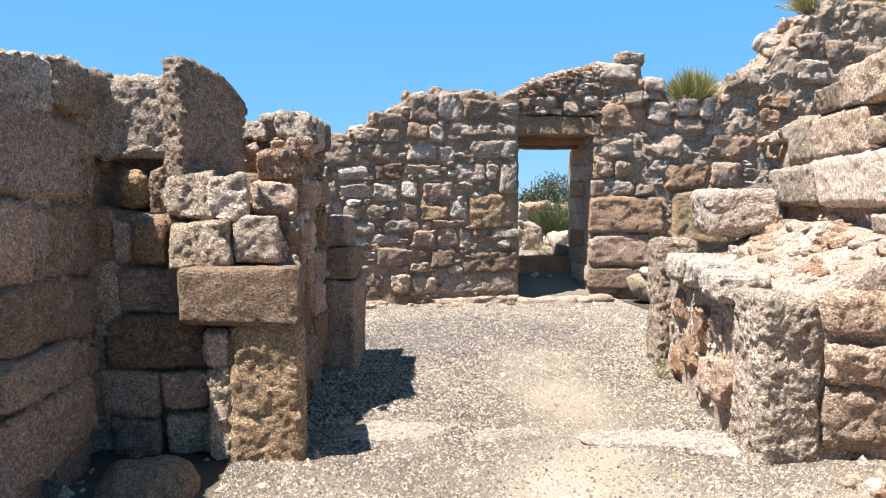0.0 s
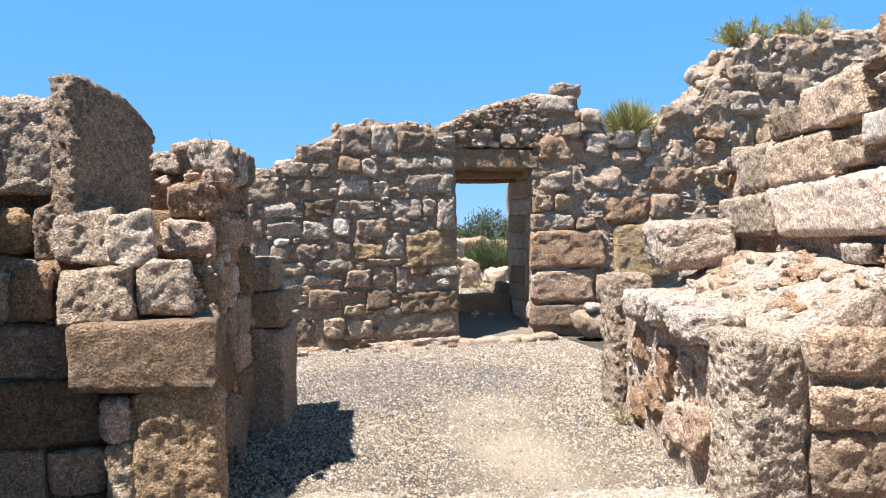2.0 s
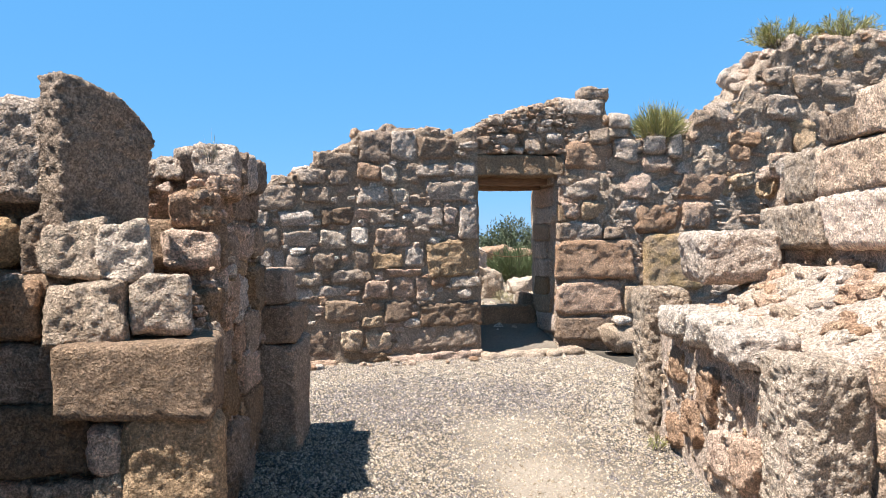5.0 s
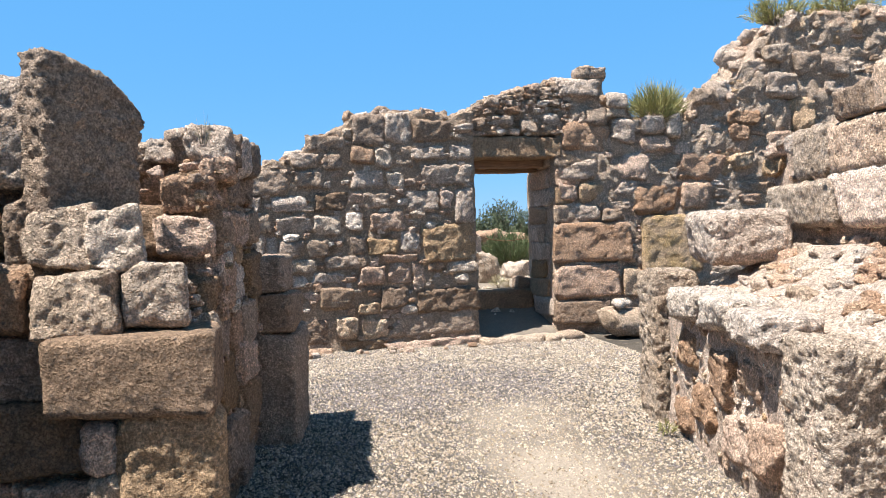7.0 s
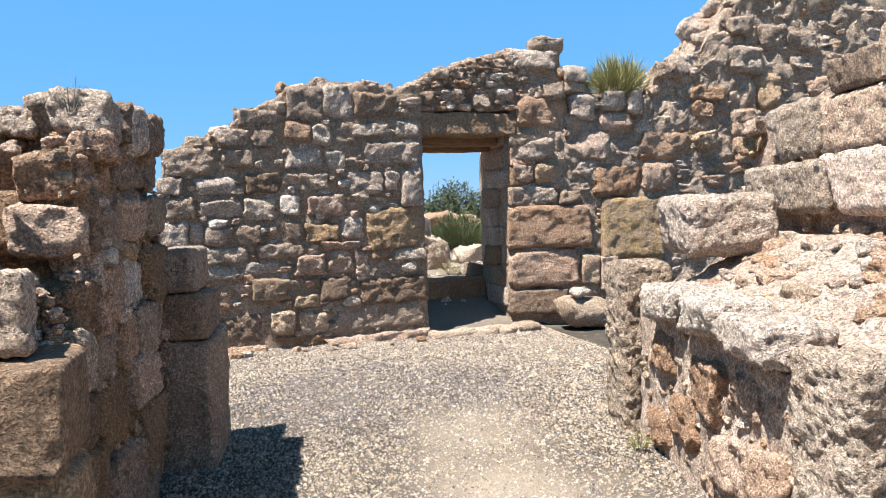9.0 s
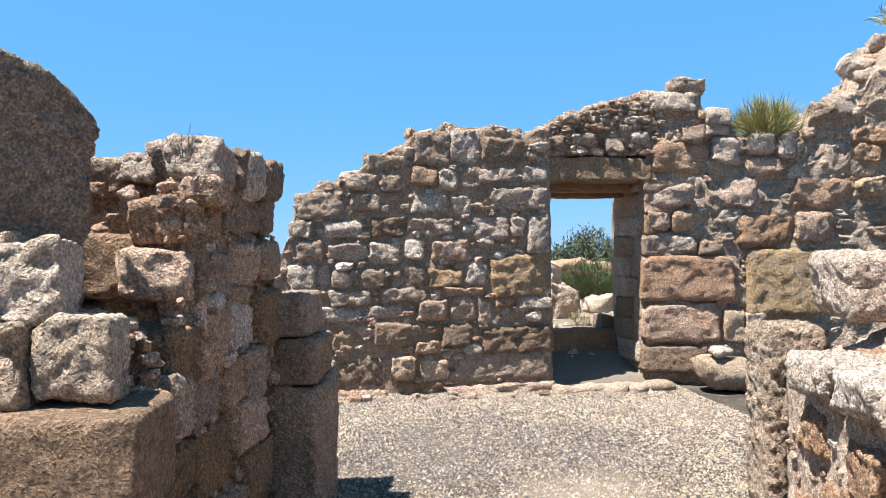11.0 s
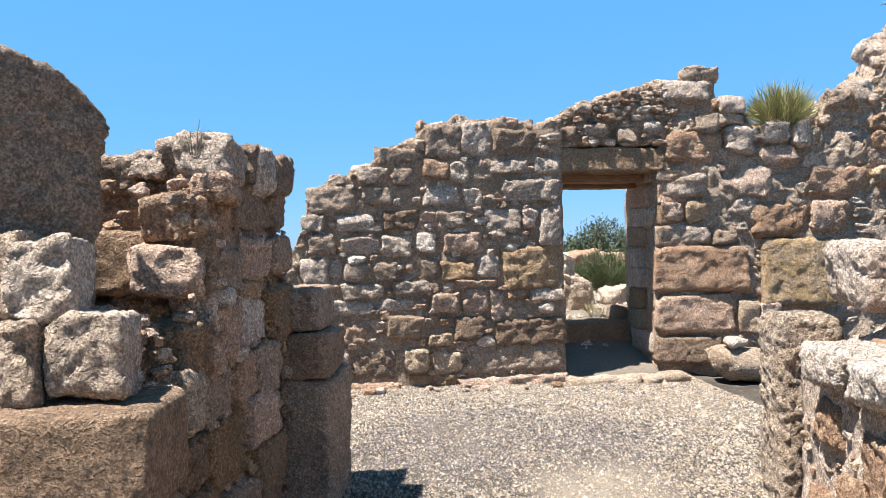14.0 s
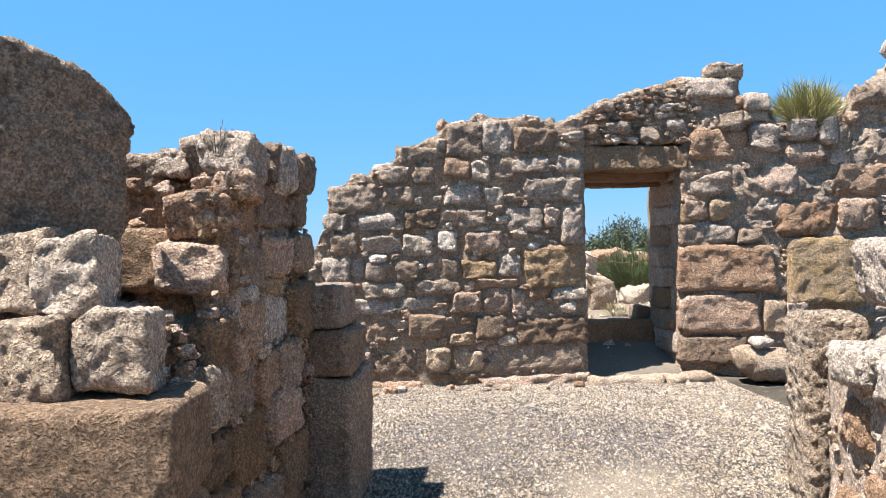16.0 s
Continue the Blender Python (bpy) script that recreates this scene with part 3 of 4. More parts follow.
for course in UPPER:
    for u, z, w, h, tone in course:
        block(wall_right, BACK_R, u, z, w, h, tone, 0.36, random.uniform(-0.06, 0.02), 0.03, random.uniform(-8, 8), random.uniform(-6, 6), 0.2, 0.13, 0.045, 0.13, 0.012)
rubble(wall_right, BACK_R, 0.05, 4.6, 0.3, TOP_RIGHT, JAMB + sum(UPPER, []), 300, 0.07, 0.30, 'tggtagro', 13, 0.05, 0.75, 0.8)
capping(wall_right, BACK_R, TOP_RIGHT[2:], 0.1, 0.8, 80, 0.08, 0.36, 'ggt', 14)
part("mortar", core_mesh("mortar", BACK, 2.1, 2.55, 0.12, 1.0, -0.1, [(2.1, 2.4), (2.55, 2.4)], MORTAR, 0.05, 0.025, 0.2, 6), wall_right)
for k in range(9):
    block(wall_right, local_frame(2.06, 8.95, -90), random.uniform(-0.02, 0.2), 0.42 + 0.225 * k, random.uniform(0.45, 0.62), 0.235, random.choice('gtb'), 0.25, 0.0, 0.03, 0, 0, 0.12, 0.06, 0.02, 0.1, 0.008)
    block(wall_right, local_frame(2.06, 8.95, -90), random.uniform(0.45, 0.5), 0.42 + 0.225 * k, 0.22, 0.235, random.choice('gtb'), 0.25, 0.04, 0.03, 0, 0, 0.12, 0.06, 0.02, 0.1, 0.008)

# over the door
OVER = [(1.77, 2.60, 0.24, 0.17, 'g'), (2.07, 2.68, 0.24, 0.17, 'g'), (1.32, 2.86, 0.18, 0.11, 'g'), (1.15, 2.60, 0.22, 0.16, 'd'), (1.45, 2.64, 0.26, 0.14, 'g')]
for u, z, w, h, tone in OVER:
    block(over_door, BACK, u, z, w, h, tone, 0.25, 0.02, 0.03, 0, 0, 0.4, 0.15, 0.04)
rubble(over_door, BACK, 1.0, 2.3, 2.5, TOP_DOOR, OVER, 90, 0.05, 0.15, 'ggttd', 15, 0.06)
capping(over_door, BACK, TOP_DOOR, 0.1, 0.6, 40, 0.05, 0.16, 'ggt', 16)

lintel = tagged(new("lintel", stone_mesh(1.24, 0.34, 0.26, 41, TONES['b'], 0.02, 0.12, 0.04, 0.02, 0.2, 3, (0.9, 1), 0.008, 60)), "long tan stone lintel bearing on both jambs of the doorway", "lintel")
lintel.matrix_world = pose(1.6, 8.3 + 0.22, 2.35, 0, 0.5)
for k, y in enumerate((8.72, 9.0)):
    beam = tagged(new("door_beam", stone_mesh(1.2, 0.22, 0.13, 50 + k, WOOD, 0.03, 0.15, 0.03, 0.012, 0.2)), "weathered brown timber beam spanning the doorway", "beam", "beams over the doorway")
    beam.matrix_world = pose(1.6, y, 2.20 - 0.04 * k)

# doorstep inside the opening
step_top = tagged(new("doorstep", stone_mesh(1.15, 0.3, 0.26, 61, TONES['b'], 0.03, 0.15, 0.05, 0.02)), "worn dark stone step at the back of the doorway", "step")
step_top.matrix_world = pose(1.62, 9.32, 0.47)
for k, (x, y, w, d, h, rz) in enumerate(((1.45, 8.13, 0.75, 0.2, 0.12, -4), (2.05, 8.12, 0.5, 0.22, 0.13, 6))):
    sill = tagged(new("threshold_stone", stone_mesh(w, d, h, 70 + k, TONES['w'], 0.03, 0.4, 0.1, 0.03)), "pale worn threshold stone sunk in the ground", "stone", "threshold stones")
    sill.matrix_world = pose(x, y, 0.12, 0, 0, rz)

# ---------------------------------------------------------------- left ruin
FRONT = local_frame(-1.49, 3.25, -11)
REAR = local_frame(-1.52, 4.15, -8)
SIDE = local_frame(-1.575, 3.9, 80.6)
HEART = local_frame(-1.49, 3.25, -8)
LOW = [(-1.4, 1.32), (-0.6, 1.3), (-0.28, 1.22), (-0.2, 1.0)]
wall_left = structure("wall_left", core_mesh("wall_left", HEART, -1.35, -0.20, 0.97, 2.15, -0.1, [(-1.35, 1.5), (-0.2, 1.5)], MORTAR_PINK, 0.04, 0.04, 0.2, 8), "ruined end of a wall of mixed blocks and earth mortar")
part("mortar", core_mesh("mortar", HEART, -1.2, -0.21, 1.08, 2.1, 1.3, [(-1.2, 1.72), (-0.6, 1.75), (-0.21, 1.80)], MORTAR_PINK, 0.035, 0.045, 0.14, 12), wall_left)
part("mortar", core_mesh("mortar", FRONT, -1.35, -0.30, 0.22, 0.62, -0.1, LOW, MORTAR_PINK, 0.04, 0.03, 0.2, 9), wall_left)
part("mortar", core_mesh("mortar", local_frame(-1.49, 3.25, 0), -1.3, -0.13, 0.40, 1.05, -0.1, [(-1.3, 1.32), (-0.42, 1.25), (-0.32, 1.0), (-0.13, 0.86)], MORTAR_PINK, 0.035, 0.03, 0.14, 13), wall_left)
part("mortar", core_mesh("mortar", FRONT, -1.6, -0.75, 0.46, 0.95, 1.1, [(-1.6, 1.75), (-0.75, 1.62)], MORTAR_PINK, 0.035, 0.03, 0.14, 15), wall_left)
near = dict(res=0.012, rounding=0.12, jitter=0.035, rough=0.016, lump=0.09, pits=0.012, most=60, chip=(0.9, 1.0), skew=0.2)
block(wall_left, FRONT, -0.20, 0.35, 0.40, 0.77, 'o', 0.42, 0.0, **{**near, "rough": 0.014, "pits": 0.010, "rounding": 0.15})
block(wall_left, FRONT, -0.47, 0.60, 0.15, 0.20, 'r', 0.3, 0.02, **{**near, "rounding": 0.3})
block(wall_left, FRONT, -0.46, 0.25, 0.13, 0.50, 'o', 0.4, 0.03, **{**near, "rounding": 0.25})
block(wall_left, FRONT, -0.335, 0.885, 0.66, 0.31, 'm', 0.45, -0.03, **{**near, "rough": 0.006, "pits": 0.003})
white = {**near, "rounding": 0.10, "pits": 0.007, "skew": 0.32}
block(wall_left, FRONT, -0.55, 1.165, 0.38, 0.26, 'w', 0.26, 0.08, **{**white, "jitter": 0.13, "rough": 0.02, "chip": (0.70, 0.93)})
block(wall_left, FRONT, -0.275, 1.17, 0.25, 0.27, 'w', 0.26, 0.10, **{**white, "jitter": 0.10, "rough": 0.017, "chip": (0.76, 0.95)})
block(wall_left, FRONT, -0.62, 1.42, 0.29, 0.24, 'w', 0.28, 0.16, **{**white, "jitter": 0.14, "rough": 0.022, "chip": (0.68, 0.92)})
block(wall_left, FRONT, -0.43, 1.41, 0.22, 0.25, 'w', 0.28, 0.15, **{**white, "jitter": 0.14, "rough": 0.022, "chip": (0.68, 0.92)})
for u, z, w, h, tone, inset in ((-0.98, 1.84, 0.40, 0.48, 'g', 0.25), (-1.30, 1.80, 0.30, 0.50, 'g', 0.35), (-0.99, 1.45, 0.22, 0.25, 'o', 0.20), (-0.83, 1.45, 0.13, 0.26, 'g', 0.24),
                                (-1.01, 1.17, 0.11, 0.22, 't', 0.15), (-0.87, 1.17, 0.20, 0.26, 't', 0.13), (-0.88, 0.90, 0.39, 0.26, 'd', 0.15), (-0.83, 0.62, 0.62, 0.28, 'd', 0.11),
                                (-1.0, 0.33, 0.36, 0.28, 't', 0.13), (-0.67, 0.35, 0.26, 0.20, 'r', 0.12), (-0.96, 0.09, 0.28, 0.22, 'd', 0.12), (-0.65, 0.10, 0.28, 0.24, 'o', 0.11), (-1.22, 1.2, 0.3, 0.3, 't', 0.15), (-1.2, 0.85, 0.3, 0.4, 't', 0.15)):
    block(wall_left, FRONT, u, z, w, h, tone, 0.3, inset, **{**near, "res": 0.016, "rounding": 0.5 if w == 0.22 else 0.16, "jitter": 0.07, "rough": 0.024, "pits": 0.014})
# the long ashlar and the broken masonry behind the pale blocks
block(wall_left, REAR, -0.27, 1.44, 0.60, 0.26, 'm', 0.36, -0.03, **{**near, "rough": 0.009, "pits": 0.004})
for u, z, w, h, tone, inset in ((-0.31, 1.21, 0.26, 0.22, 'b', 0.05), (-0.25, 1.03, 0.24, 0.22, 'b', 0.04), (-0.07, 1.24, 0.18, 0.15, 'r', 0.0), (-0.06, 1.08, 0.18, 0.20, 't', 0.01), (-0.45, 1.1, 0.2, 0.3, 'b', 0.05),
                                (-0.12, 1.64, 0.24, 0.18, 'm', 0.08), (-0.33, 1.66, 0.17, 0.16, 'r', 0.16), (0.0, 1.74, 0.18, 0.12, 't', 0.02),
                                (-0.46, 1.82, 0.19, 0.18, 'g', 0.15), (-0.31, 1.85, 0.16, 0.14, 'g', 0.12), (-0.19, 1.88, 0.16, 0.11, 'g', 0.22), (-0.04, 1.87, 0.22, 0.19, 'g', 0.04)):
    block(wall_left, REAR, u, z, w, h, tone, 0.24, inset, **{**near, "res": 0.014, "rounding": 0.2, "jitter": 0.11, "rough": 0.028, "pits": 0.016, "chip": (0.8, 0.96)})
# its side along the passage
SIDE_STONES = [(0.36, 1.62, 0.36, 0.17, 't'), (0.91, 1.68, 0.66, 0.18, 'd'), (0.52, 1.40, 0.30, 0.21, 'm'), (0.90, 1.44, 0.38, 0.22, 't'), (1.30, 1.45, 0.36, 0.20, 'b'),
               (0.85, 1.14, 0.44, 0.24, 'g'), (0.42, 1.14, 0.38, 0.23, 't'), (0.37, 0.91, 0.33, 0.25, 'd'), (0.73, 0.89, 0.32, 0.22, 't'), (1.06, 0.87, 0.32, 0.28, 'b'), (0.93, 0.66, 0.46, 0.22, 't'),
               (0.11, 0.68, 0.22, 0.20, 'd'), (0.43, 0.62, 0.38, 0.29, 'b'), (0.85, 1.29, 0.24, 0.08, 'o'), (0.24, 1.40, 0.20, 0.2, 't'), (1.30, 1.15, 0.38, 0.3, 'b'), (1.32, 1.70, 0.3, 0.2, 'd'),
               (0.15, 0.38, 0.34, 0.36, 'b'), (0.60, 0.30, 0.46, 0.30, 'd'), (1.08, 0.35, 0.40, 0.36, 'b'), (0.35, 0.08, 0.5, 0.2, 'd'), (0.9, 0.06, 0.5, 0.2, 'd'), (0.45, 1.28, 0.12, 0.07, 'w'), (0.62, 1.02, 0.10, 0.06, 'w'), (0.12, 1.12, 0.2, 0.2, 'b')]
for u, z, w, h, tone in SIDE_STONES:
    block(wall_left, SIDE, u, z, w, h, tone, 0.26, random.uniform(-0.025, 0.02), 0.014, random.uniform(-4, 4), random.uniform(-4, 4), 0.16, 0.08, 0.022, 0.1, 0.014, 44, (0.84, 0.98))
block(wall_left, SIDE, 0.02, 0.93, 0.22, 0.23, 'w', 0.2, -0.06, 0.014, 12, 6, 0.2, 0.12, 0.03, 0.1, 0.012, 40)
for u, z, w, h, tone in ((0.55, 1.86, 0.26, 0.21, 'g'), (0.76, 1.87, 0.16, 0.20, 'd'), (0.95, 1.87, 0.26, 0.23, 'g'), (1.18, 1.86, 0.20, 0.22, 'd'), (1.37, 1.88, 0.24, 0.22, 'd')):
    block(wall_left, SIDE, u, z, w, h, tone, 0.3, -0.03, 0.016, random.uniform(-8, 8), random.uniform(-6, 6), 0.2, 0.1, 0.03, 0.1, 0.014, 40)
rubble(wall_left, SIDE, 0.05, 1.45, 0.1, [(0, 1.7), (1.45, 1.76)], SIDE_STONES, 90, 0.03, 0.10, 'bbrtdo', 17, 0.02)
rubble(wall_left, REAR, -0.5, 0.05, 0.95, [(-0.5, 1.78), (0.1, 1.8)], [(-0.27, 1.44, 0.6, 0.26)], 34, 0.03, 0.09, 'brto', 29, 0.03)
rng = random.Random(18)
for _ in range(120):  # crumbled earth and small stones on the ledges
    u, w = rng.uniform(-0.75, -0.15), rng.uniform(0.30, 1.0)
    s = rng.uniform(0.015, 0.06)
    place("stone", variant(rng.choice('rtow'), rng.randrange(12)), FRONT @ pose(u, 0.30 + 0.4 * (w - 0.3), float(profile_at(LOW, u)) + 0.01 + rng.uniform(-0.02, 0.02), 0, 0, rng.uniform(0, 180)) @ Matrix.Diagonal((s * 1.3, s, s * 0.7, 1)), wall_left)
for _ in range(110):
    u, w = rng.uniform(-0.9, -0.02), rng.uniform(0.0, 0.9)
    s = rng.uniform(0.02, 0.09)
    z = 1.575 if w < 0.14 and u > -0.55 else 1.76
    place("stone", variant(rng.choice('rttog'), rng.randrange(12)), REAR @ pose(u, w, z + rng.uniform(-0.02, 0.02), rng.uniform(-20, 20), rng.uniform(-20, 20), rng.uniform(0, 180)) @ Matrix.Diagonal((s * 1.3, s, s * 0.8, 1)), wall_left)


def leaning_slab():
    """A tall slab set on edge, its top falling to a worn shoulder."""
    w, d, h = 0.45, 0.19, 0.92
    me = stone_mesh(w, d, h, 77, TONES['s'], 0.011, 0.16, 0.04, 0.026, 0.16, 4, (0.86, 1), 0.016, 84)
    for v in me.vertices:
        k = max(0.0, v.co.z / h + 0.35)
        s = min(1.0, max(0.0, v.co.x / w + 0.5))
        v.co.z -= k * h * (0.10 * s + 0.85 * max(0.0, s - 0.6) ** 2)
        v.co.x += 0.04 * (0.5 - s) * (0.5 - k)
    ob = tagged(new("standing_slab", me), "tall dark brown stone slab standing on the ruined wall", "slab")
    ob.matrix_world = local_frame(-2.05, 3.775, 48) @ pose(0, 0, 1.72, 0, 1.5, 0)
    return ob


leaning_slab()

# the door post at the far end of the passage's left side
post_l = tagged(new("gate_pier", None), "smooth brown stone pier with two blocks on it", "pier")
post_l.matrix_world = pose(-1.23, 5.50, 0, 0, 0, -13)
for name, z, w, d, h, tone, dx in (("shaft", 0.35, 0.31, 0.46, 0.82, 'b', 0), ("stone", 0.89, 0.31, 0.46, 0.26, 'm', -0.02), ("stone", 1.14, 0.29, 0.44, 0.24, 'm', -0.06)):
    SEED[0] += 1
    place(name, stone_mesh(w, d, h, SEED[0], TONES[tone], 0.014, 0.12, 0.06, 0.022, 0.12, 4, (0.84, 1.0), 0.010, 60), post_l.matrix_world @ pose(dx, 0, z), post_l)

# near wall that closes the corner, in its own shade
CORNER = local_frame(-2.62, 3.0, 86)
TOP_CORNER = [(-4.0, 2.05), (-1.0, 2.05), (-0.4, 1.98), (0.1, 1.98), (0.5, 1.98), (0.9, 1.95)]
wall_near = structure("wall_near_left", core_mesh("wall_near_left", CORNER, -4.0, 0.75, 0.06, 0.8, -0.1, TOP_CORNER, MORTAR, 0.05, 0.045, 0.25, 10), "shaded wall of large brown weathered blocks")
BIG = [(-0.10, 1.91, 0.46, 0.26, 'g'), (0.34, 1.95, 0.42, 0.28, 'g'), (0.10, 1.60, 1.06, 0.40, 'm'), (-0.27, 1.20, 0.40, 0.38, 't'), (0.30, 1.20, 0.72, 0.36, 'm'), (0.05, 0.86, 1.06, 0.32, 'm'),
       (-0.06, 0.61, 0.90, 0.22, 'b'), (-0.05, 0.33, 0.93, 0.36, 't'), (-0.8, 1.65, 0.6, 0.4, 'm'), (-0.8, 1.2, 0.55, 0.4, 't'), (-0.9, 0.75, 0.7, 0.4, 'm'), (-0.9, 0.3, 0.6, 0.4, 't'), (0.6, 0.25, 0.4, 0.4, 'd'), (0.64, 1.82, 0.30, 0.40, 'g'), (0.62, 1.45, 0.3, 0.3, 'm'), (0.2, 0.08, 0.5, 0.18, 'd')]
for u, z, w, h, tone in BIG:
    block(wall_near, CORNER, u, z, w, h, tone, 0.4, random.uniform(-0.02, 0.03), 0.018, random.uniform(-2, 2), random.uniform(-3, 3), 0.13, 0.06, 0.034, 0.16, 0.022, 56)
rubble(wall_near, CORNER, -3.8, 0.7, 0.05, TOP_CORNER, BIG, 90, 0.06, 0.3, 'btd', 19, 0.05)
capping(wall_near, CORNER, TOP_CORNER, 0.1, 0.6, 40, 0.1, 0.35, 'gb', 20)
boulder = tagged(new("boulder", stone_mesh(0.42, 0.36, 0.24, 88, TONES['b'], 0.025, 0.6, 0.1, 0.02, 0.2)), "rounded grey boulder half sunk in the shaded corner", "boulder")
boulder.matrix_world = pose(-2.22, 2.95, 0.04)

# ---------------------------------------------------------------- right side
RIGHT = local_frame(2.0, 3.75, -107)
TOP_R = [(-1.6, 1.75), (-1.3, 1.98), (-0.6, 2.02), (-0.25, 2.15), (0.2, 2.25), (0.8, 2.35), (1.5, 2.5), (3.6, 2.6)]
wall_side = structure("wall_side_right", core_mesh("wall_side_right", RIGHT, -1.6, 3.6, 0.1, 0.9, -0.1, TOP_R, MORTAR_PINK, 0.05, 0.05, 0.25, 22), "sunlit wall of long tan ashlars over earthy rubble")
ASHLAR = [(0.61, 1.51, 2.01, 0.36, 'a'), (-0.75, 1.84, 0.50, 0.35, 'p'), (-0.06, 1.82, 0.87, 0.32, 'a'), (-0.94, 1.48, 1.04, 0.30, 'p'), (0.41, 2.11, 0.64, 0.28, 'a'), (-0.14, 2.06, 0.42, 0.18, 'g'),
          (0.92, 1.90, 0.31, 0.16, 'w'), (1.35, 1.86, 0.51, 0.26, 't'), (1.25, 2.18, 0.40, 0.22, 't'), (1.24, 2.38, 0.68, 0.18, 't'), (1.18, 1.18, 0.52, 0.25, 't'), (1.58, 1.20, 0.25, 0.25, 't'),
          (0.65, 1.24, 0.30, 0.12, 'g'), (1.50, 0.90, 0.45, 0.28, 't'), (0.59, 1.80, 0.30, 0.16, 'o')]
for u, z, w, h, tone in ASHLAR:
    block(wall_side, RIGHT, u, z, w, h, tone, 0.4, random.uniform(-0.03, 0.01), 0.018, random.uniform(-2, 2), random.uniform(-1, 1), 0.14, 0.05, 0.016, 0.12, 0.012, 60, (0.88, 1.0))
rubble(wall_side, RIGHT, -1.55, 3.0, 0.3, TOP_R, ASHLAR, 220, 0.05, 0.24, 'ttowg', 23, 0.05, 0.8, 0.9)
capping(wall_side, RIGHT, TOP_R, 0.1, 0.8, 60, 0.08, 0.3, 'gt', 24)
block(wall_side, local_frame(1.80, 4.4, -20), -0.07, 1.28, 0.58, 0.36, 'g', 0.5, 0.0, 0.015, 0, 0, 0.22, 0.05, 0.025, 0.14, 0.015, 50)

# the low bench wall between the two standing stones, heaped with rubble
BENCH = local_frame(1.06, 3.9, -105)
TOP_B = [(-0.85, 0.86), (0.9, 0.83)]


def bench_mesh():
    """A filled bench: level rim, then a slope of rubble up to the wall behind."""
    base, quads = box_grid(66, 40, 30)
    u = -0.95 + (base[:, 0] + 1) / 2 * 1.95
    w = 0.06 + (base[:, 1] + 1) / 2 * 1.0
    k = (base[:, 2] + 1) / 2
    top = 0.84 + 0.10 * np.clip((w - 0.1) / 0.2, 0, 1) + 0.28 * np.clip((w - 0.35) / 0.5, 0, 1) - 0.08 * np.clip(u, 0, 1)
    p = np.stack([u, w, -0.1 + k * (top + 0.1)], 1)
    for axis in (0, 1, 2):
        p[:, axis] += 0.03 * fbm(p + 7.0 * axis, 0.16, 4, 60 + axis, 0.7)
    return mesh_of("low_wall", [BENCH @ Vector(q) for q in p], quads, MORTAR_PINK)


low_wall = structure("low_wall", bench_mesh(), "low rubble bench wall heaped with pale earth and stones")
RIM = [(-0.40, 0.90, 0.44, 0.19, 'p'), (0.07, 0.90, 0.50, 0.18, 'p'), (0.55, 0.87, 0.42, 0.18, 'g')]
for u, z, w, h, tone in RIM:
    block(low_wall, BENCH, u, z, w, h, tone, 0.32, -0.04, 0.016, random.uniform(-4, 4), random.uniform(-3, 3), 0.24, 0.09, 0.022, 0.1, 0.02, 44)
FACE = [(-0.5, 0.62, 0.3, 0.22, 'r'), (0.0, 0.55, 0.42, 0.3, 't'), (0.42, 0.6, 0.26, 0.2, 'r'), (-0.3, 0.3, 0.34, 0.26, 't'), (0.25, 0.25, 0.36, 0.26, 'r'), (-0.6, 0.15, 0.3, 0.2, 't'), (0.6, 0.3, 0.24, 0.3, 't')]
for u, z, w, h, tone in FACE:
    block(low_wall, BENCH, u, z, w, h, tone, 0.2, 0.02, 0.018, random.uniform(-6, 6), random.uniform(-10, 10), 0.22, 0.14, 0.03, 0.1, 0.018, 40)
rubble(low_wall, BENCH, -0.85, 0.85, 0.05, TOP_B, RIM + FACE, 110, 0.04, 0.13, 'trorw', 25, 0.06)
rng = random.Random(26)
for _ in range(290):
    u, w = rng.uniform(-0.85, 0.95), rng.uniform(0.18, 0.98)
    s = 0.025 + 0.12 * rng.random() ** 2.6
    z = 0.812 + 0.10 * min(1, (w - 0.1) / 0.2) + 0.28 * min(1, max(0, (w - 0.35) / 0.5)) - 0.08 * max(0, u)
    place("stone", variant(rng.choice('twtrwg'), rng.randrange(12)), BENCH @ pose(u, w, z, rng.uniform(-15, 15), rng.uniform(-15, 15), rng.uniform(0, 180)) @ Matrix.Diagonal((s * 1.3, s, s * 0.75, 1)), low_wall)
block(low_wall, local_frame(1.62, 3.75, -105), 0.3, 0.99, 0.6, 0.12, 't', 0.25, 0.0, 0.022, 0, 0, 0.3, 0.1, 0.03)


def upright(name, x, y, w, d, h, rz, seed, label):
    me = stone_mesh(w, d, h + 0.1, seed, TONES['p'], 0.011, 0.17, 0.03, 0.02, 0.10, 2, (0.92, 1), 0.017, 84)
    ob = tagged(new(name, me), label, "standing stone", "standing stones of the passage")
    ob.matrix_world = pose(x, y, h / 2 - 0.05, 0, 0, rz)
    return ob


upright("standing_stone", 1.04, 2.97, 0.34, 0.36, 0.88, -6, 91, "squat pitted grey standing stone beside the low wall")
upright("standing_stone", 1.49, 5.00, 0.34, 0.36, 1.08, -13, 92, "tall pitted grey standing stone at the end of the bench")

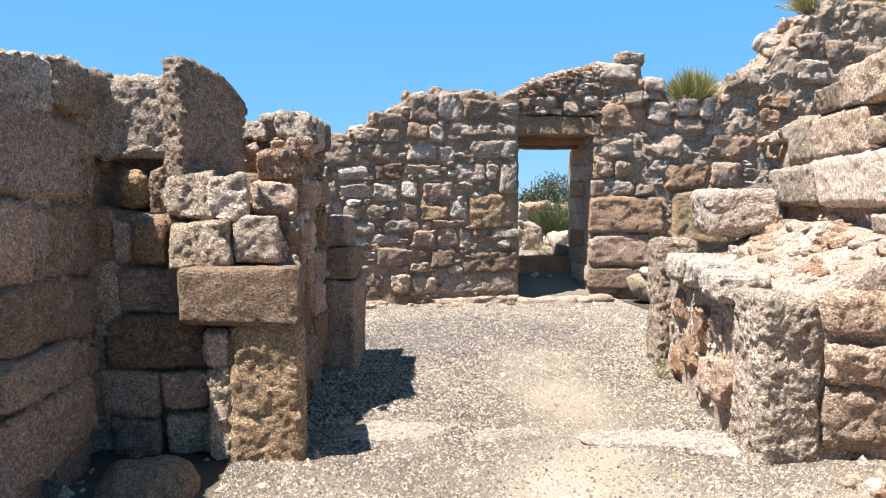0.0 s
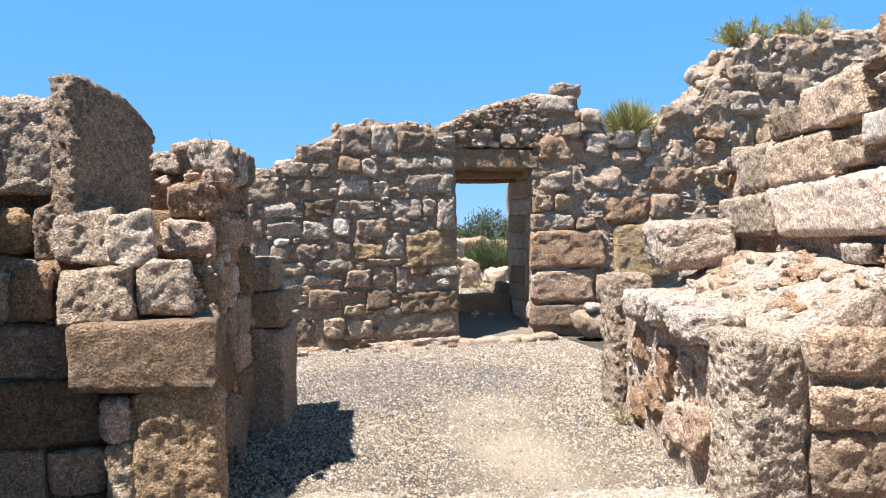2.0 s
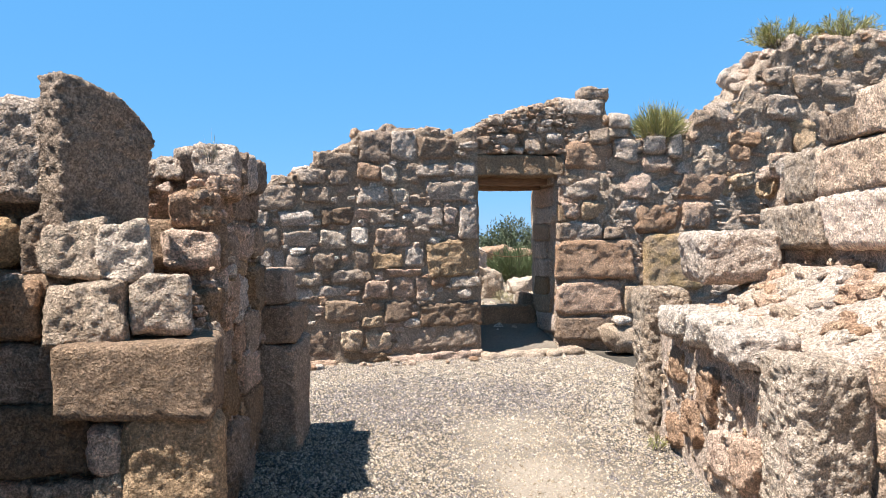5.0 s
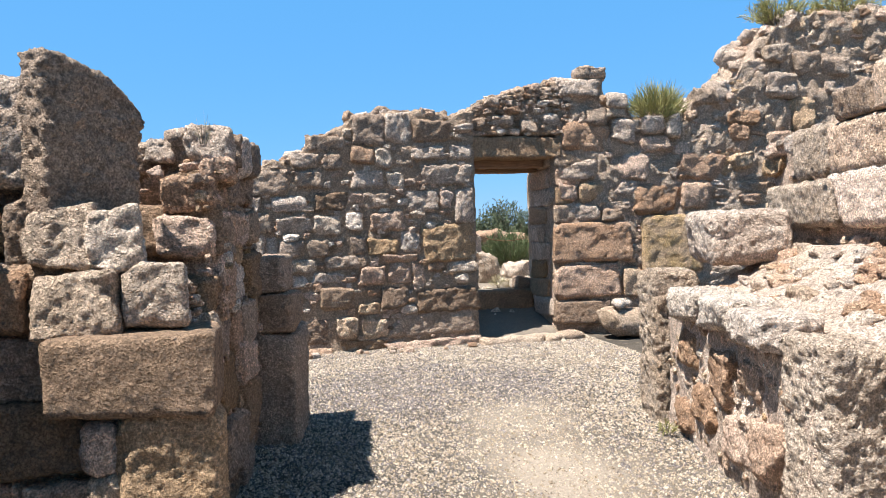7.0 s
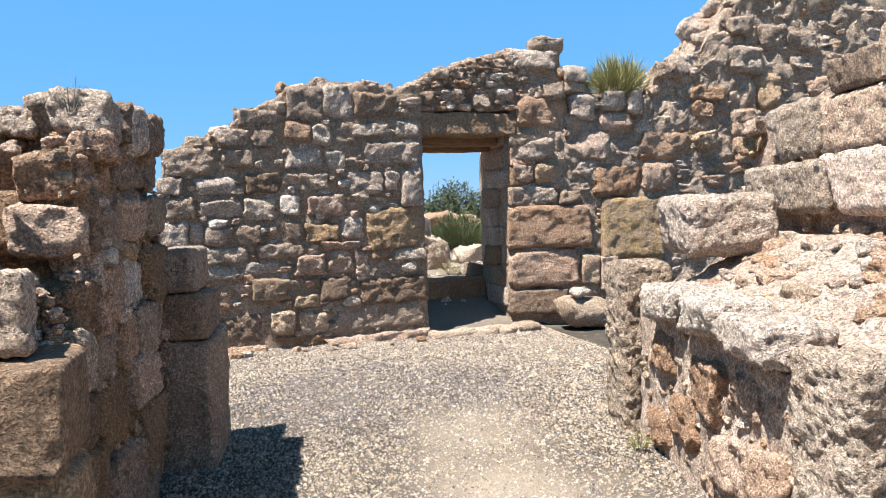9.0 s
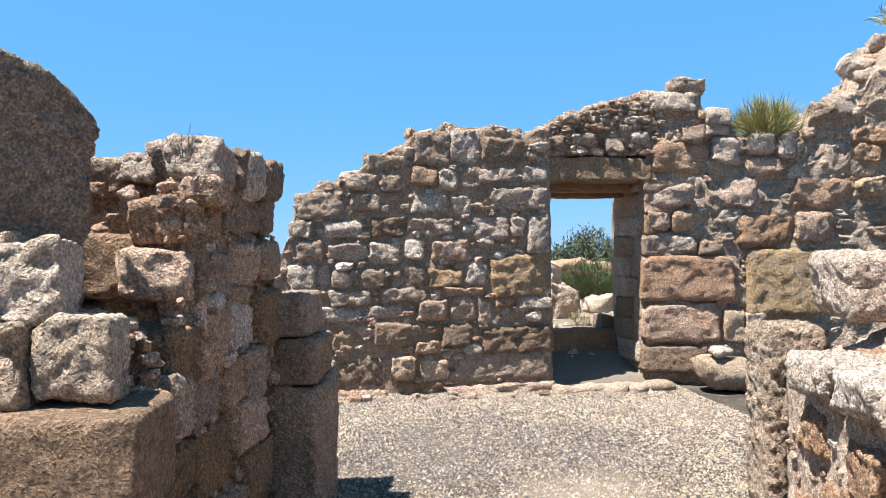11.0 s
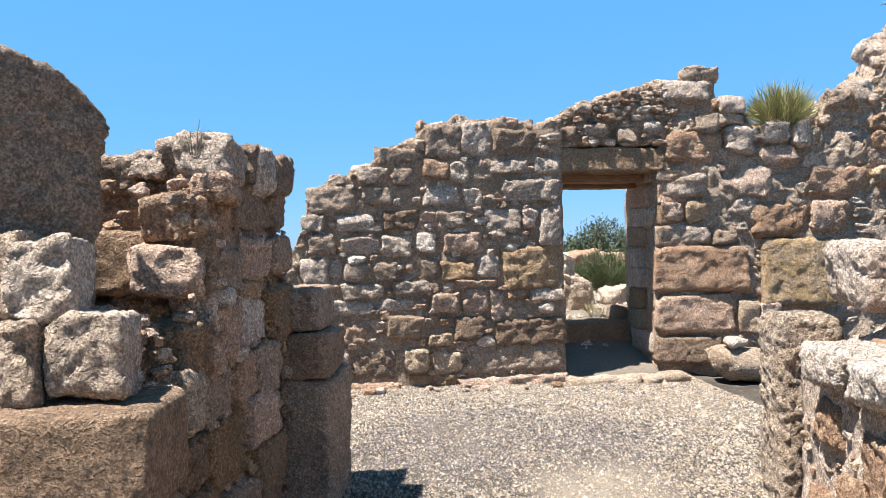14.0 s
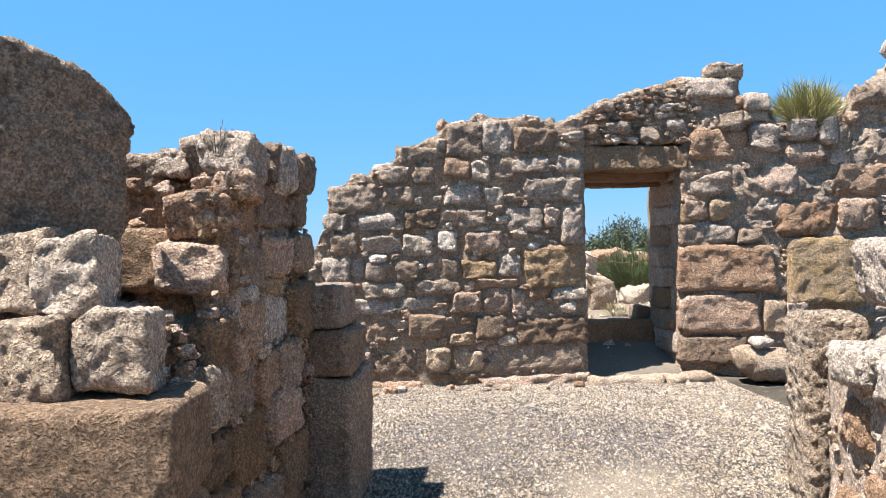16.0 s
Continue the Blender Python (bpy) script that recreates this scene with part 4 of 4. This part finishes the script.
RETURN = local_frame(1.0, 2.76, -10)
wall_return = structure("wall_return", core_mesh("wall_return", RETURN, 0.12, 1.5, 0.2, 0.7, -0.1, [(0.1, 0.78), (0.8, 0.80), (1.5, 0.95)], MORTAR_PINK, 0.045, 0.03, 0.2, 27), "short end wall of three weathered courses")
for u, z, w, h, tone in ((0.46, 0.78, 0.52, 0.24, 'a'), (0.55, 0.52, 0.66, 0.22, 'a'), (0.50, 0.22, 0.62, 0.38, 'b'), (0.98, 0.30, 0.26, 0.26, 'g'), (1.05, 0.60, 0.3, 0.3, 't'), (1.1, 0.9, 0.4, 0.26, 't')):
    block(wall_return, RETURN, u, z, w, h, tone, 0.4, 0.02, 0.015, random.uniform(-2, 2), random.uniform(-2, 2), 0.25, 0.06, 0.022, 0.1, 0.012, 50, (0.86, 1.0))
rubble(wall_return, RETURN, 0.2, 1.45, 0.05, [(0, 0.8), (1.5, 0.9)], [(0.5, 0.5, 0.7, 0.9)], 30, 0.04, 0.14, 'tro', 28, 0.06)

# stones by the door
for name, x, y, z, w, d, h, seed, tone, rz, label in (
        ("boulder", 2.72, 7.92, 0.26, 0.62, 0.42, 0.36, 101, 'w', -10, "pale tan boulder leaning at the foot of the wall"),
        ("white_stone", 2.62, 7.82, 0.50, 0.22, 0.18, 0.13, 102, 'w', 20, "small white stone resting on a boulder")):
    ob = tagged(new(name, stone_mesh(w, d, h, seed, TONES[tone], 0.025, 0.5, 0.15, 0.03, 0.15)), label, "stone")
    ob.matrix_world = pose(x, y, z, 0, 0, rz)
for k, (x, y, w, d, rz) in enumerate(((0.45, 3.28, 0.80, 0.26, -14), (-0.95, 3.68, 0.65, 0.42, -10), (-0.35, 3.5, 0.4, 0.22, 10), (0.78, 3.1, 0.3, 0.2, -20))):
    flat = tagged(new("paving_slab", stone_mesh(w, d, 0.10, 110 + k, TONES['v'], 0.02, 0.45, 0.2, 0.03, 0.12, 8, (0.6, 0.9), 0.008, 60)), "worn whitish stone slab level with the gravel", "slab", "slabs across the passage")
    flat.matrix_world = pose(x, y, float(ground_z(x, y)) - 0.024, 0, 0, rz)

# ---------------------------------------------------------------- beyond the door
for k, (x, y, z, w, d, h, rz, tone) in enumerate(((1.88, 11.0, 0.80, 0.55, 0.6, 0.6, 20, 'w'), (1.85, 11.7, 1.05, 0.6, 0.6, 0.65, -10, 'w'), (2.68, 11.5, 0.70, 0.5, 0.35, 0.24, 12, 'w'), (3.1, 11.9, 0.72, 0.45, 0.4, 0.22, 40, 'w'),
                                                  (2.2, 12.6, 0.8, 0.6, 0.6, 0.4, 5, 't'), (3.9, 15.2, 1.05, 1.2, 0.6, 0.55, -8, 't'), (3.2, 15.0, 1.05, 0.9, 0.6, 0.6, 15, 't'), (4.9, 15.0, 1.0, 1.0, 0.8, 0.5, 30, 't'))):
    rock = tagged(new("rock", stone_mesh(w, d, h, 120 + k, TONES[tone], 0.04, 0.2, 0.18, 0.07, 0.25, 8, (0.6, 0.9))), "pale weathered rock lying in the open ground", "rock", "rocks beyond the door")
    rock.matrix_world = pose(x, y, z, 0, 0, rz)
dark = tagged(new("dark_block", stone_mesh(0.30, 0.2, 0.17, 131, TONES['d'], 0.03, 0.15, 0.08, 0.015)), "dark square stone lying on the doorstep", "stone")
dark.matrix_world = pose(2.05, 9.4, 0.66, 0, 8, 15)


def tube(bm, a, b, r0, r1, n=6):
    a, b = Vector(a), Vector(b)
    q = (b - a).to_track_quat('Z', 'Y')
    rings = []
    for p, r in ((a, r0), (b, r1)):
        rings.append([bm.verts.new(p + q @ Vector((r * math.cos(6.2832 * i / n), r * math.sin(6.2832 * i / n), 0))) for i in range(n)])
    for i in range(n):
        bm.faces.new((rings[0][i], rings[0][(i + 1) % n], rings[1][(i + 1) % n], rings[1][i]))
    bm.faces.new(rings[0][::-1])
    bm.faces.new(rings[1])


def bm_mesh(name, bm, material):
    me = bpy.data.meshes.new(name)
    bm.to_mesh(me)
    bm.free()
    me.materials.append(material)
    return me


post = tagged(new("iron_post", None), "thin rusty iron post with a slack cable", "post")
post.matrix_world = pose(2.81, 11.0, 0.5)
bm = bmesh.new()
tube(bm, (0, 0, 0), (0.02, 0, 0.85), 0.016, 0.014)
part("rod", bm_mesh("rod", bm, RUST), post, post.matrix_world)
bm = bmesh.new()
tube(bm, (-0.03, 0, 0.55), (0.05, 0, 0.55), 0.028, 0.028)
part("clamp", bm_mesh("clamp", bm, RUST), post, post.matrix_world)
bm = bmesh.new()
for k in range(10):
    f = lambda s: (-1.1 * s, -0.1 * s, 0.78 - 0.5 * s * (1 - s) + 0.12 * s)
    tube(bm, f(k / 10), f((k + 1) / 10), 0.006, 0.006, 4)
part("cable", bm_mesh("cable", bm, RUST), post, post.matrix_world)


# ---------------------------------------------------------------- plants
def bush(name, x, y, z, rx, ry, h, stems, blades, length, width, leaf, seed, label, upright_bias=0.5):
    """Stems fan from the root; narrow leaves are set along and round them."""
    rng = np.random.default_rng(seed)
    root = tagged(new(name, None), label, "bush")
    root.matrix_world = pose(x, y, z)
    bm = bmesh.new()
    tips = []
    for _ in range(stems):
        a, s = rng.uniform(0, 6.283), math.sqrt(rng.random())
        foot = Vector((rx * 0.35 * s * math.cos(a), ry * 0.35 * s * math.sin(a), 0))
        tip = Vector((rx * s * math.cos(a + rng.normal(0, 0.2)), ry * s * math.sin(a), h * (1 - 0.55 * s * s) * rng.uniform(0.6, 1.1)))
        mid = foot.lerp(tip, 0.5) + Vector(rng.normal(0, 0.04 * h, 3))
        tube(bm, foot, mid, 0.006 * h + 0.002, 0.004 * h + 0.0015, 4)
        tube(bm, mid, tip, 0.004 * h + 0.0015, 0.001, 4)
        tips.append((foot, mid, tip))
    part("brushwood", bm_mesh("brushwood", bm, TWIG), root, root.matrix_world)
    pts, faces = [], []
    for _ in range(blades):
        foot, mid, tip = tips[rng.integers(len(tips))]
        t = 1 - rng.random() ** 1.5 * 0.8
        p = np.array(mid.lerp(tip, t * 2 - 1) if t > 0.5 else foot.lerp(mid, t * 2)) + rng.normal(0, 0.05 * h, 3)
        d = np.array((tip - foot).normalized()) * upright_bias + rng.normal(0, 0.5, 3)
        d /= np.linalg.norm(d)
        side = np.cross(d, rng.normal(0, 1, 3))
        side *= width / np.linalg.norm(side)
        ln = length * rng.uniform(0.5, 1.3)
        i = len(pts)
        pts += [p - side * 0.5, p + side * 0.5, p + d * ln * 0.6 + side * 0.4, p + d * ln, p + d * ln * 0.6 - side * 0.4]
        faces.append((i, i + 1, i + 2, i + 3, i + 4))
    part("foliage", mesh_of("foliage", pts, faces, leaf, False), root, root.matrix_world)
    return root


bush("bush", 3.36, 8.2, 2.62, 0.36, 0.28, 0.40, 110, 3000, 0.15, 0.006, BROOM, 201, "tufted yellow-green broom bush growing on the wall top", 1.9)
bush("bush", 4.95, 8.0, 3.78, 0.45, 0.3, 0.34, 80, 2200, 0.09, 0.007, BROOM, 202, "straggling dry green bush on the broken wall top", 1.0)
bush("bush", 5.75, 7.8, 3.86, 0.45, 0.3, 0.34, 80, 2000, 0.09, 0.007, BROOM, 203, "straggling dry green bush on the broken wall top", 1.0)
bush("bush", 4.55, 17.4, 0.8, 0.95, 0.8, 1.25, 160, 9000, 0.09, 0.022, SCRUB, 204, "dense grey-green coastal shrub in the open ground", 0.4)
bush("bush", 3.7, 17.2, 0.8, 0.7, 0.6, 0.75, 90, 4000, 0.08, 0.02, SCRUB, 205, "low grey-green coastal shrub in the open ground", 0.4)
bush("bush", 5.9, 17.8, 0.8, 1.0, 0.8, 1.1, 120, 6000, 0.09, 0.022, SCRUB, 208, "dense grey-green coastal shrub in the open ground", 0.4)
bush("bush", 3.15, 13.0, 0.66, 0.75, 0.5, 0.62, 140, 5200, 0.16, 0.009, GRASS, 206, "green rushy clump among the rocks", 1.4)
bush("weed", 1.95, 10.1, 0.56, 0.14, 0.14, 0.16, 24, 240, 0.07, 0.006, DRY, 207, "dry tuft of grass behind the doorstep", 1.2)
bush("weed", 1.17, 4.55, 0.03, 0.08, 0.06, 0.08, 14, 90, 0.04, 0.005, BROOM, 209, "small green weed at the foot of the bench", 1.0)
bush("weed", -1.58, 4.15, 1.86, 0.04, 0.04, 0.16, 5, 16, 0.06, 0.003, DRY, 210, "few dry grass stalks on the wall top", 1.4)
bush("weed", 4.05, 8.05, 2.9, 0.12, 0.1, 0.22, 14, 120, 0.06, 0.004, DRY, 211, "dry grass stalks on the broken wall", 1.4)

for k in range(26):
    rr = random.Random(300 + k)
    t = rr.random()
    x, y = (-1.2 + 2.2 * t, 8.1 + rr.uniform(-0.12, 0.1)) if k < 14 else (1.15 + rr.uniform(-0.1, 0.8), 2.45 + rr.uniform(-0.1, 0.2))
    w = rr.uniform(0.04, 0.10)
    ob = tagged(new("loose_stone", stone_mesh(w * 1.3, w, w * 0.7, 400 + k, TONES[rr.choice('wtgr')], 0.015, 0.3, 0.15, 0.012, 0.06)), "small broken stone lying at the foot of the wall", "stone", "loose stones at the walls")
    ob.matrix_world = pose(x, y, float(ground_z(x, y)) + w * 0.2, 0, 0, rr.uniform(0, 180))
